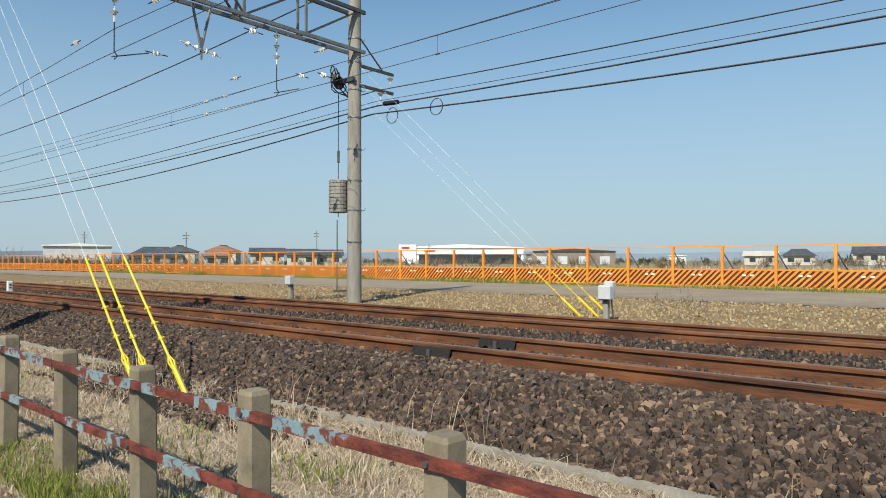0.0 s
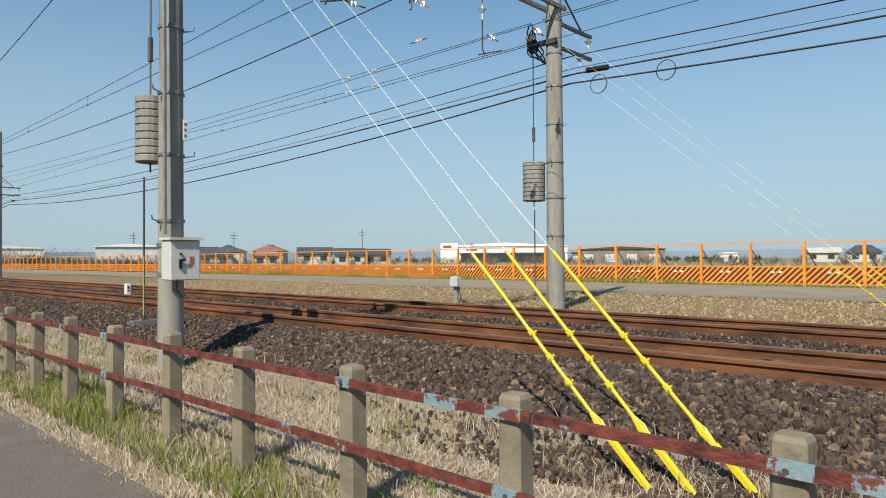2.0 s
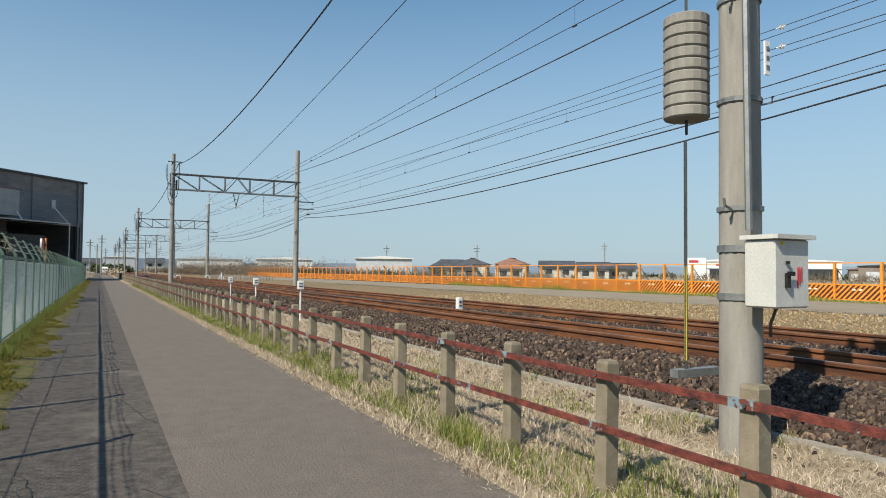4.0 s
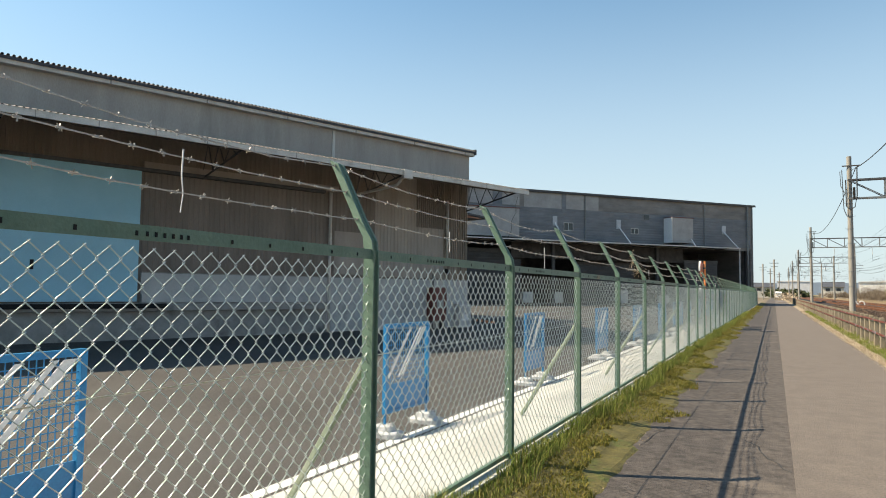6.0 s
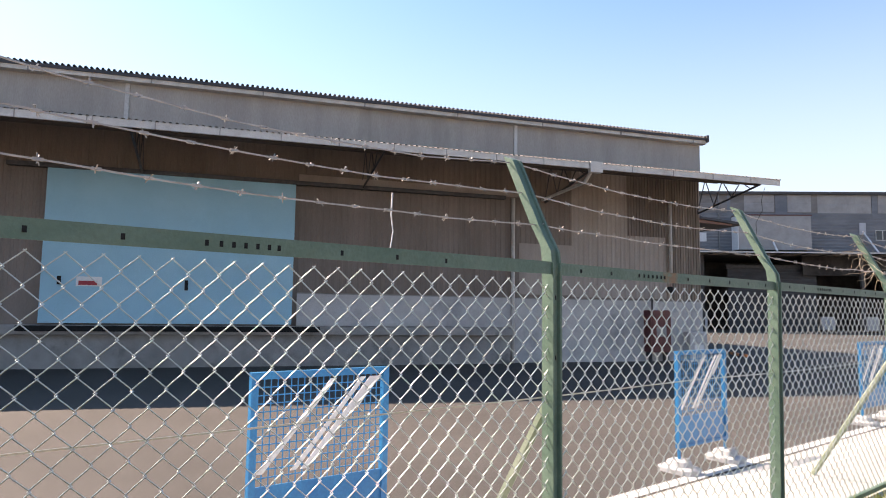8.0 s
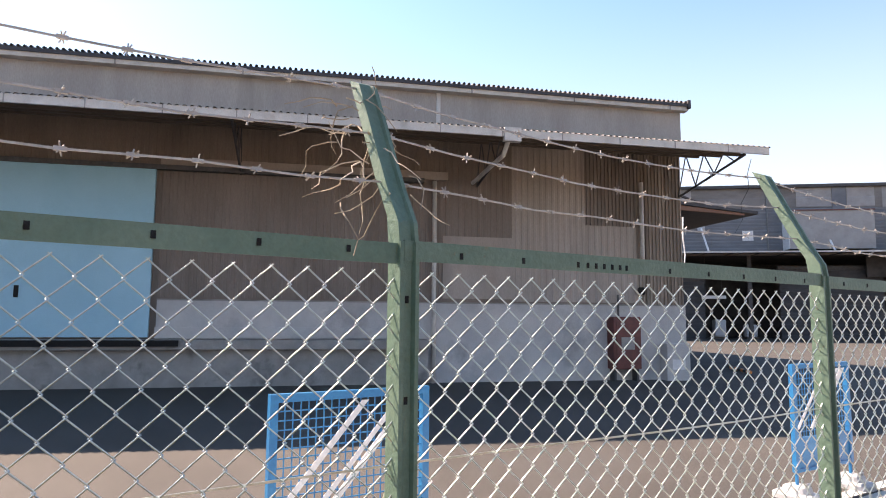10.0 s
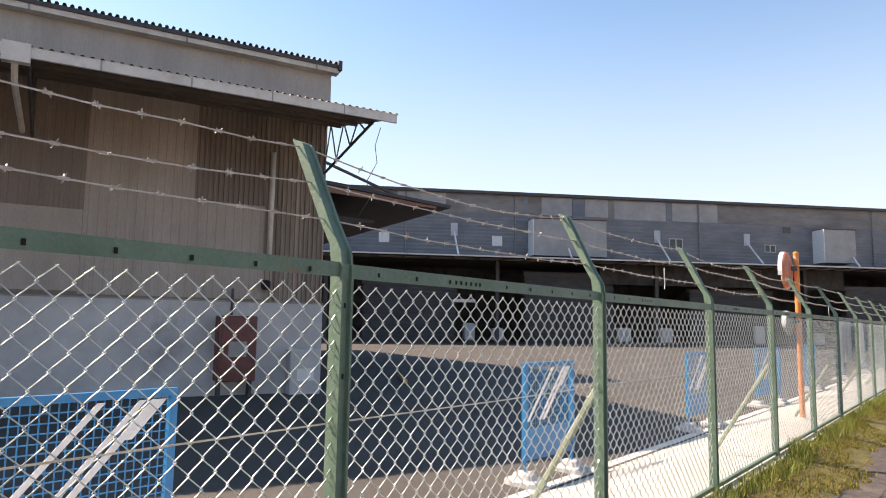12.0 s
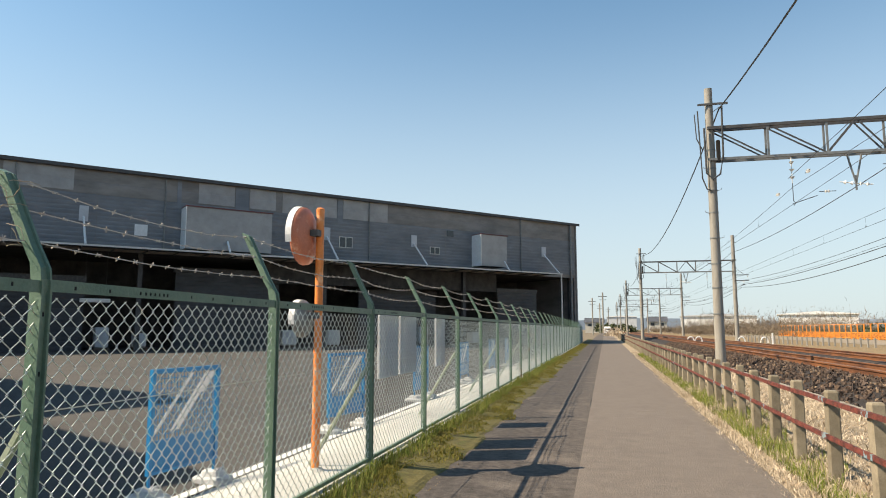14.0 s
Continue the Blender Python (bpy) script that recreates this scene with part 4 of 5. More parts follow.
for k in range(1, 11):
    dy, turn = NUDGE.get(k, (rng.uniform(-0.3, 0.1), rng.uniform(-8, 2)))
    copy_thing(b0, pose(-3.87 + rng.uniform(-0.03, 0.03), 18.97 + 4.92 * k + dy, YARD_EDGE, 0, 0, turn))

# ---- traffic mirror ----
tm = thing("traffic_mirror", "orange round traffic mirror on an orange post", "mirror")
tm.location = (-2.22, 43.8, -0.05)
part("post", MB().tube([(0, 0, -0.1), (0, 0, 2.5)], 0.04, 10, caps=False), M_orange_post, tm, "faded orange steel post", smooth=True)
part("post_cap", MB().lathe([(0.042, 2.5), (0.042, 2.53), (0.02, 2.545)], sides=10), M_orange_post, tm)
part("base_collar", MB().lathe([(0.1, 0.0), (0.1, 0.02), (0.05, 0.05)], sides=10), M_conc_pale, tm)


def disc(r, cx, cy, cz, back, rim):
    back_mb = MB().loft([[(cx + x, cy + rr * math.cos(a), cz + rr * math.sin(a)) for a in span(0, 2 * math.pi * 23 / 24, 23)] for rr, x in ((r, -0.02), (r * 0.99, 0.02), (r * 0.75, 0.05), (r * 0.3, 0.07))])
    d = part("mirror_back", back_mb, back, tm, "weathered orange domed back", smooth=True)
    part("mirror_face", MB().loft([[(cx + x, cy + rr * math.cos(a), cz + rr * math.sin(a)) for a in span(0, 2 * math.pi * 23 / 24, 23)] for rr, x in ((r * 0.97, -0.022), (r * 0.7, -0.05), (r * 0.2, -0.07))]), M_mirror, d, smooth=True)
    part("hood", MB().loft([[(cx + x, cy + rr * math.cos(a), cz + rr * math.sin(a)) for a in span(-0.3, math.pi + 0.3, 16)] for rr, x in ((r * 1.02, 0.0), (r * 1.03, -0.06))], closed=False), rim, d, "pale rim hood")
    part("bracket", MB().box(cx + 0.03, cy - 0.03, cz + 0.0, 0.03, cy + 0.06, cz + 0.06), M_steel_dark, d)


disc(0.285, -0.12, -0.1, 2.25, M_mirror_back, M_white)
disc(0.18, -0.12, -0.1, 1.45, M_steel, M_white)

for y0, y1 in ((44.46, 45.1), (45.2, 45.86), (46.9, 47.4)):
    t = thing("notice_board", "plain grey notice board tied to the mesh fence", "board", "grey boards on the fence")
    part("panel", MB().box(-1.84, y0, 0.78, -1.81, y1, 1.45, bevel=0.006), M_shutter, t)
    part("tie", MB().tube([(-1.8, y0 + 0.05, 1.4), (-1.77, y0 + 0.05, 1.44)], 0.004, 4), M_steel, t)
    part("tie", MB().tube([(-1.8, y1 - 0.05, 1.4), (-1.77, y1 - 0.05, 1.44)], 0.004, 4), M_steel, t)

# ---- overhead line gantries ----
def catenary(p, q, sag, n=14):
    p, q = Vector(p), Vector(q)
    return [p.lerp(q, k / n) - Vector((0, 0, 4 * sag * (k / n) * (1 - k / n))) for k in range(n + 1)]


def insulator(mb, a, b, r=0.07, n=3):
    a, b = Vector(a), Vector(b)
    mb.tube([a, b], 0.015, 5)
    for k in range(n):
        c = a.lerp(b, (k + 0.7) / (n + 0.4))
        d = (b - a).normalized() * 0.03
        mb.tube([c - d, c, c + d], r, 8, r1=r * 0.4)
    return mb


XN, XF = 3.9, 12.15


def gantry(y, first=False):
    g = thing("catenary_gantry", "concrete railway poles joined by a steel truss", "gantry", "catenary gantries")
    g.location = (0, y, 0)
    pn = part("near_pole", MB().tube([(XN, 0, -0.3), (XN, 0, 8.93)], 0.155, 16, caps=False, r1=0.12), M_pole, g, "weathered tapered concrete pole", smooth=True)
    pf = part("far_pole", MB().tube([(XF, 0, -0.1), (XF, 0, 9.9)], 0.19, 16, caps=False, r1=0.15), M_pole, g, "weathered tapered concrete pole", smooth=True)
    for px, pole in ((XN, pn), (XF, pf)):
        for k, z in enumerate((1.75, 2.55, 3.3, 4.1, 4.9, 5.6, 6.3, 6.9)):
            rr = (0.165 if px < 8 else 0.198) - 0.004 * z
            part("band", MB().tube([(px, 0, z), (px, 0, z + 0.035)], rr + 0.004, 14), M_steel, pole)
            sx = 1 if k % 2 else -1
            part("step_bolt", MB().tube([(px + sx * rr * 0.9, -0.05, z), (px + sx * (rr + 0.1), -0.08, z + 0.03), (px + sx * (rr + 0.11), -0.08, z + 0.08)], 0.01, 4), M_steel, pole)
    for dy in (-0.16, 0.16):
        part("top_chord", MB().box(XN - 0.1, dy - 0.035, 7.56, XF + 0.2, dy + 0.035, 7.65), M_steel_dark, g)
        part("bottom_chord", MB().box(XN - 0.1, dy - 0.035, 6.55, XF + 0.2, dy + 0.035, 6.63), M_steel, g)
        n = 5
        st = (XF - XN) / n
        for k in range(1, n):
            part("vertical", MB().box(XN + k * st - 0.03, dy - 0.02, 6.6, XN + k * st + 0.03, dy + 0.02, 7.6), M_steel, g)
        for k in range(n):
            a, b = XN + k * st, XN + (k + 1) * st
            zz = (7.6, 6.6) if k < 2 else (6.6, 7.6)
            if k == 2:
                part("diagonal", MB().tube([(a, dy, 6.6), ((a + b) / 2, dy, 7.6)], 0.028, 4), M_steel_dark, g)
                part("diagonal", MB().tube([((a + b) / 2, dy, 7.6), (b, dy, 6.6)], 0.028, 4), M_steel_dark, g)
            else:
                part("diagonal", MB().tube([(a, dy, zz[0]), (b, dy, zz[1])], 0.028, 4), M_steel_dark, g)
    for x in (6.2, 9.8):
        part("insulator_string", insulator(MB(), (x, 0, 6.55), (x, 0, 5.75), 0.075, 3), M_porc, g, "stack of white porcelain discs")
        part("hanger", MB().tube([(x, 0, 5.75), (x, 0, 5.2), (x + 0.06, 0, 5.12), (x, 0, 5.05)], 0.012, 4), M_wire, g)
        part("steady_arm", MB().tube([(x, 0.1, 5.12), (x + 0.7, 0.1, 5.35)], 0.015, 4), M_steel_dark, g)
    part("drop_bracket", MB().tube([(7.75, 0, 6.55), (7.95, 0, 5.65)], 0.03, 5).tube([(8.15, 0, 6.55), (7.95, 0, 5.65)], 0.03, 5).tube([(7.95, 0, 5.9), (7.95, 0, 5.45)], 0.03, 5), M_steel, g)
    part("insulator_string", insulator(MB(), (7.95, 0, 5.65), (7.5, 0, 5.72), 0.06, 2), M_porc, g)
    part("insulator_string", insulator(MB(), (7.95, 0, 5.65), (8.4, 0, 5.6), 0.06, 2), M_porc, g)
    ar = MB()
    for z in (6.22, 5.72):
        ar.box(XF, -0.2, z - 0.035, XF + 1.2, -0.14, z + 0.035)
    ar.tube([(XF + 0.05, -0.17, 6.9), (XF + 0.85, -0.17, 6.22)], 0.02, 4)
    part("cable_arm", ar, M_steel_dark, g)
    for x, z in ((XF + 1.1, 6.0), (XF + 0.75, 5.55)):
        part("insulator", insulator(MB(), (x, -0.17, z + 0.2), (x, -0.17, z - 0.05), 0.09, 1), M_porc, g)
    part("splice_box", MB().tube([(12.8, -0.9, 5.3), (12.8, -0.4, 5.33)], 0.06, 8), M_rubber, g)
    part("near_arm", MB().box(XN - 0.35, -0.15, 8.36, XN + 0.55, -0.1, 8.42).tube([(XN + 0.1, -0.12, 8.14), (XN + 0.45, -0.12, 8.38)], 0.015, 4), M_steel_dark, g)
    part("cable_loop", MB().tube([(XN + 0.35, -0.2, 8.3), (XN + 0.33, -0.2, 6.7), (XN + 0.22, -0.2, 6.1), (XN, -0.22, 5.95), (XN - 0.18, -0.2, 6.15), (XN - 0.2, -0.2, 7.6)], 0.03, 6), M_wire, g, "thick black looped cable")
    part("cable_loop", MB().tube([(XN - 0.36, -0.1, 8.2), (XN - 0.33, -0.15, 7.0), (XN - 0.3, -0.15, 6.0), (XN - 0.18, -0.15, 5.65), (XN - 0.05, -0.15, 5.6)], 0.022, 5), M_wire, g)
    part("cable_loop", MB().tube([(XN - 0.45, -0.05, 8.1), (XN - 0.42, -0.1, 7.3), (XN - 0.25, -0.1, 6.9)], 0.018, 5), M_steel_dark, g)
    part("junction_sleeve", MB().box(XN + 0.14, -0.2, 6.5, XN + 0.26, -0.1, 7.2, bevel=0.02), M_rubber, g)
    return g


GY = [-27.7, 16.05, 59.8, 103.5, 147.0, 190.0, 233.0]
g0 = gantry(16.05)
for y in GY:
    if y != 16.05:
        copy_thing(g0, pose(0, y, 0))

# tension weights, pulleys, switch box at the first gantry
def weight(x, y, pulley, R=0.178):
    t = thing("tension_weight", "hanging stack of grey concrete tension weights", "tension weight", "tension weights")
    z = 2.52
    for k in range(9):
        part("disc", MB().lathe([(R - 0.012, 0.0), (R, 0.012), (R, 0.078), (R - 0.012, 0.088)], (x, y, z + k * 0.092), 18), M_pole, t)
    part("rod", MB().tube([(x, y, 2.4), (x, y, 3.45), (x, y, pulley)], 0.012, 5), M_steel_dark, t)
    part("turnbuckle", MB().tube([(x, y, 3.8), (x, y, 4.1)], 0.035, 6), M_steel_dark, t)
    part("guide_rod", MB().tube([(x - 0.12, y - 0.1, 0.55), (x - 0.12, y - 0.1, 2.32)], 0.014, 5), M_wire, t)
    part("guide_sleeve", MB().tube([(x - 0.12, y - 0.1, 0.62), (x - 0.12, y - 0.1, 1.35)], 0.013, 6), M_yellow if x < 8 else M_steel, t, "yellow plastic sleeve" if x < 8 else "grey steel sleeve")
    part("guide_foot", MB().box(x - 0.25, y - 0.14, 0.5, x + 0.22, y - 0.06, 0.56), M_steel, t)
    wheel = part("pulley", MB().loft([[(x + rr * math.cos(a), y + d, pulley + 0.25 + rr * math.sin(a)) for a in span(0, 2 * math.pi * 15 / 16, 15)] for rr, d in ((0.17, -0.03), (0.14, 0.0), (0.17, 0.03))]), M_steel_dark, t)
    for k in range(3):
        a0 = 0.7 * k
        part("cable_loop", MB().tube([(x - 0.12 + (0.2 + 0.04 * k) * math.cos(a + a0), y - 0.15 + 0.1 * math.sin(2 * a + k), pulley + 0.2 + (0.26 + 0.05 * k) * math.sin(a)) for a in span(0, 2 * math.pi, 16)], 0.016, 5), M_wire, t, "black looped jumper cable")
    part("insulator", insulator(MB(), (x - 0.32, y - 0.1, pulley + 0.3), (x - 0.1, y - 0.1, pulley + 0.42), 0.07, 3), M_porc, t, "white porcelain insulator")
    part("bracket", MB().box(x - 0.04, y - 0.6, pulley + 0.2, x + 0.04, y, pulley + 0.3), M_steel_dark, t)


weight(3.84, 16.5, 5.6)
weight(11.98, 16.47, 5.6, 0.24)
sb = thing("switch_box", "cream metal switch cabinet strapped to the pole", "cabinet")
part("body", MB().box(3.7, 15.62, 1.06, 4.06, 15.86, 1.53, bevel=0.012), M_box, sb)
part("lid", MB().box(3.68, 15.58, 1.53, 4.08, 15.88, 1.56), M_box, sb)
part("handle", MB().box(3.8, 15.595, 1.2, 3.83, 15.62, 1.3).box(3.8, 15.59, 1.28, 3.87, 15.6, 1.31), M_rubber, sb)
part("keyhole", MB().lathe([(0.014, 0), (0.014, 0.02)], (3.82, 15.61, 1.36), 8), M_rubber, sb)
for x, z in ((3.93, 1.2), (3.95, 1.22), (3.97, 1.24)):
    part("warning_bar", MB().box(x, 15.614, z, x + 0.006, 15.62, 1.34), M_signred, sb)
part("tag", MB().box(3.76, 15.612, 1.49, 3.79, 15.62, 1.51), M_yellow, sb)
part("conduit", MB().tube([(3.82, 15.7, 1.06), (3.83, 15.75, 0.95), (3.95, 15.84, 0.85)], 0.012, 5), M_wire, sb)
part("conduit", MB().tube([(3.74, 15.85, 1.6), (3.74, 15.88, 4.5), (3.76, 15.9, 7.2)], 0.025, 6), M_steel, sb)
part("strap", MB().tube([(3.9, 16.05, 1.45), (3.9, 16.05, 1.5)], 0.162, 14), M_steel, sb)
part("strap", MB().tube([(3.9, 16.05, 1.1), (3.9, 16.05, 1.15)], 0.162, 14), M_steel, sb)
np_ = thing("pole_plate", "small pale plate strapped to the pole", "plate")
part("plate", MB().box(3.98, 15.89, 2.75, 4.03, 15.905, 3.0), M_white, np_)
part("writing_bars", MB().box(3.99, 15.886, 2.79, 4.02, 15.89, 2.82).box(3.99, 15.886, 2.86, 4.02, 15.89, 2.89).box(3.99, 15.886, 2.93, 4.02, 15.89, 2.96), M_steel, np_)

# wires along the line
def line_wire(pts, sag, r, material=M_wire, label="dark overhead line wire", n=14):
    t = thing("overhead_wire", label, "wire", "overhead wires")
    for a, b in zip(pts, pts[1:]):
        part("span", MB().tube(catenary(a, b, sag, n), r, 5), material, t)
    return t


line_wire([(4.2, y, 8.25) for y in GY], 1.15, 0.022, label="thick black twisted feeder cable")
for x, zm, sag, zc in ((6.2, 5.62, 0.38, 5.14), (9.8, 5.38, 0.08, 5.0)):
    line_wire([(x, y, zm) for y in GY], sag, 0.0065, label="messenger wire over the track")
    line_wire([(x + 0.06 * (-1) ** k, y, zc) for k, y in enumerate(GY)], 0.02, 0.0065, label="copper contact wire over the track")
    mb = MB()
    for a, b in zip(GY, GY[1:]):
        if b > 120:
            continue
        for k in range(1, 9):
            y = a + (b - a) * k / 9
            u = k / 9
            mb.tube([(x, y, zm - 4 * sag * u * (1 - u)), (x, y, zc)], 0.003, 3)
            mb.tube([(x, y - 0.05, zc + 0.01), (x, y + 0.05, zc + 0.01)], 0.016, 4)
    solid("dropper_wires", mb, M_wire, "thin dropper wires between messenger and contact wire", "wire", kind="stuff")
line_wire([(12.0, y, 8.3) for y in GY], 0.55, 0.019, label="heavy black feeder wire along the outer poles")
line_wire([(12.1, -27.7, 6.5), (12.1, 16.3, 6.4)], 0.05, 0.009, label="anchoring wire running to the outer pole")
line_wire([(12.1, 16.6, 6.4), (10.1, 59.8, 6.3)], 0.15, 0.008, label="anchoring wire running to the tension weight")
line_wire([(12.0, 16.6, 5.92), (9.9, 59.8, 6.0)], 0.12, 0.008, label="anchoring wire running to the tension weight")
line_wire([(3.75, 16.6, 5.9), (6.1, 59.8, 5.9)], 0.3, 0.008, label="anchoring wire running to the tension weight")
for x, z, sg, r in ((12.9, 5.75, 0.45, 0.014), (12.93, 5.48, 0.43, 0.008), (12.95, 5.36, 0.42, 0.02), (12.8, 5.12, 0.7, 0.02)):
    line_wire([(x, y, z) for y in GY], sg, r, label="black communication cable along the outer poles")
for y in (13.9, 15.4):
    mbc = MB().tube([(12.85, y + 0.2 * math.cos(a), 5.0 + 0.2 * math.sin(a)) for a in span(0, 2 * math.pi, 14)], 0.011, 4)
    solid("cable_coil", mbc, M_wire, "spare cable coiled in a hanging ring", "cable coil", group="cable coils")
for dy, dz in ((5.3, 0.33), (6.4, 0.33), (5.3, -0.06), (6.4, -0.06)):
    mbi = MB()
    insulator(mbi, (11.72, 16.05 + dy - 0.1, 5.92 + dz), (11.7, 16.05 + dy + 0.1, 5.92 + dz), 0.07, 1)
    solid("strain_insulator", mbi, M_porc, "white strain insulator in an anchoring wire", "insulator", group="strain insulators")


def guy(base, top, sleeve):
    t = thing("guy_wire", "pale stay wire in a bright yellow sleeve", "guy wire", "guy wires")
    b, p = Vector(base), Vector(top)
    d = (p - b).normalized()
    part("wire", MB().tube([b + d * (sleeve * 0.95), p], 0.0025 if base[0] < 8 else 0.0026, 5), M_wire_pale, t)
    part("sleeve", MB().tube([b + d * 0.35, b + d * sleeve], 0.0125 if base[0] < 8 else 0.0085, 8), M_yellow, t, "bright yellow plastic sleeve")
    part("anchor_rod", MB().tube([b - d * 0.1, b + d * 0.36], 0.026, 6), M_yellow, t)
    part("grip_loop", MB().tube([b + d * 0.3, b + d * 0.45 + Vector((0.028, 0, 0.01)), b + d * 0.56, b + d * 0.45 - Vector((0.028, 0, 0.01)), b + d * 0.3], 0.01, 5), M_yellow, t)
    for s in (0.75, 0.95, 1.15):
        c = b + d * s
        part("tie", MB().tube([c - Vector((0.032, 0.01, 0.008)), c + Vector((0.032, -0.01, 0.012))], 0.009, 5).tube([c - d * 0.025, c + d * 0.025], 0.019, 6), M_yellow, t)


for bx, by, tz in ((3.84, 9.84, 6.3), (3.9, 9.6, 6.75), (4.06, 9.3, 7.0)):
    guy((bx, by, -0.02), (3.85, 16.0, tz), 1.88)
for bx, by, tz in ((12.5, 9.85, 5.5), (12.72, 9.6, 5.9), (13.1, 9.55, 6.3)):
    guy((bx, by, 0.22), (12.15, 16.0, tz), 1.5)

# ---- small trackside things ----
def stake(x, y, z0, z1, head, label, name="trackside_marker", group="trackside markers"):
    t = thing(name, label, "marker", group)
    part("stem", MB().tube([(x, y, z0 - 0.2), (x, y, z1)], 0.022, 8), M_white, t)
    part("head", MB().box(x - head / 2, y - 0.05, z1 - 0.1, x + head / 2, y + 0.03, z1 + 0.12, bevel=0.012), M_white, t)
    part("lettering_bars", MB().box(x - head * 0.3, y - 0.055, z1 - 0.03, x + head * 0.3, y - 0.05, z1 + 0.0).box(x - head * 0.3, y - 0.055, z1 + 0.04, x + head * 0.3, y - 0.05, z1 + 0.06), M_steel_dark, t)


for x, y in ((4.22, 29.3), (4.2, 34.6), (4.2, 39.2)):
    stake(x, y, 0.0, 0.92, 0.16, "white marker head on a slim white stake")
km = thing("distance_post", "short white concrete distance post between tracks", "marker")
part("block", MB().box(7.93, 27.82, 0.2, 8.07, 27.96, 0.64, bevel=0.015), M_white, km)
part("lettering_bars", MB().box(7.97, 27.812, 0.42, 8.03, 27.82, 0.46).box(7.97, 27.812, 0.5, 8.03, 27.82, 0.56), M_steel_dark, km)
for x, y, two in ((11.75, 8.9, True), (12.6, 19.3, False)):
    t = thing("trackside_box", "grey signal junction box on a concrete stub post", "junction box", "junction boxes")
    part("post", MB().box(x - 0.05, y - 0.05, 0.0, x + 0.05, y + 0.05, 0.62, bevel=0.01), M_pole, t)
    part("box", MB().box(x - 0.14, y - 0.14, 0.6, x + 0.04, y + 0.1, 0.86, bevel=0.02), M_shutter, t)
    if two:
        part("box", MB().box(x + 0.05, y - 0.1, 0.68, x + 0.19, y + 0.08, 0.93, bevel=0.02), M_shutter, t)
    part("conduit", MB().tube([(x, y - 0.1, 0.62), (x + 0.02, y - 0.12, 0.3), (x + 0.05, y - 0.05, 0.15)], 0.015, 5), M_steel_dark, t)
for x, top in ((5.67, 0.5), (6.74, 0.48)):
    for y in (7.6,):
        t = thing("joint_cover", "black rubber cover clipped over a rail joint", "cover", "rail joint covers")
        ring = lambda yy, k: [(x - 0.085 - 0.02 * h2(k, x), yy, top - 0.13 + 0.04 * h2(k * 1.7, x)), (x - 0.045, yy, top - 0.035 + 0.01 * h2(k, 3)), (x - 0.036, yy, top - 0.03), (x - 0.07, yy, top - 0.13 + 0.04 * h2(k * 1.7, x))]
        part("sheet", MB().loft([ring(yy, yy * 9.1) for yy in span(y - 0.24, y + 0.24, 14)]), M_rubber, t)
        part("clip", MB().box(x - 0.1, y - 0.02, top - 0.15, x - 0.07, y + 0.02, top - 0.05), M_steel_dark, t)

# ---- orange striped barrier fence ----
OX, OS, OY = 25.0, 1.752, 7.73
of = thing("construction_barrier", "orange post barrier with striped dark lower panels", "barrier fence")
op = MB().box(-0.045, -0.045, 0.25, 0.045, 0.045, 1.8).mesh("post", M_orange)
orl = MB().box(-0.02, 0.045, 1.76, 0.02, OS - 0.045, 1.8).mesh("top_rail", M_orange)
opn = MB().box(-0.01, 0.045, 0.4, 0.01, OS - 0.045, 0.93).mesh("panel", M_maroon)
oed = MB().box(-0.02, 0.045, 0.36, 0.02, OS - 0.045, 0.4).box(-0.02, 0.045, 0.93, 0.02, OS - 0.045, 0.98).mesh("panel_frame", M_orange)
ost = MB()
for k in range(-3, 9):
    ya, yb, wd = 0.05 + k * 0.2, 0.05 + k * 0.2 + 0.53, 0.1
    lo, hi = 0.05, OS - 0.05
    pts = []
    for (y, z) in ((ya, 0.93), (ya + wd, 0.93), (yb + wd, 0.4), (yb, 0.4)):
        pts.append((y, z))
    if pts[0][0] >= lo and pts[2][0] <= hi:
        ost.poly([(-0.0145, y, z) for y, z in pts])
    elif pts[0][0] < lo and pts[2][0] > lo + wd:
        za = 0.93 - (lo - ya)
        zb = 0.93 - (lo - ya - wd)
        ost.poly([(-0.0145, lo, min(0.93, za)), (-0.0145, lo, min(0.93, zb)), (-0.0145, yb + wd, 0.4), (-0.0145, yb, 0.4)])
    elif pts[2][0] > hi and pts[0][0] < hi - wd:
        za = 0.93 - (hi - ya)
        zb = 0.93 - (hi - ya - wd)
        ost.poly([(-0.0145, ya, 0.93), (-0.0145, ya + wd, 0.93), (-0.0145, hi, max(0.4, zb)), (-0.0145, hi, max(0.4, za))])
ostm = ost.mesh("stripes", M_orange)
olp = MB().box(-0.03, 0.7, 0.74, -0.0165, 0.82, 0.8).box(-0.03, 0.95, 0.74, -0.0165, 1.07, 0.8).mesh("reflector", M_white)
obr = MB().tube([(0.06, 0.06, 1.7), (0.75, -0.6, 0.2)], 0.022, 5).mesh("brace", M_steel_dark)
for k in range(-14, 78):
    y = OY + OS * k
    for nm, me in (("post", op), ("top_rail", orl), ("panel", opn), ("panel_frame", oed), ("stripes", ostm), ("reflector", olp), ("brace", obr)):
        if k > 30 and nm == "reflector":
            continue
        o = part(nm, me, None, of)
        o.location = (OX, y, 0.02)
        if nm == "post":
            o.rotation_euler = (rng.uniform(-0.01, 0.01), rng.uniform(-0.015, 0.015), 0)

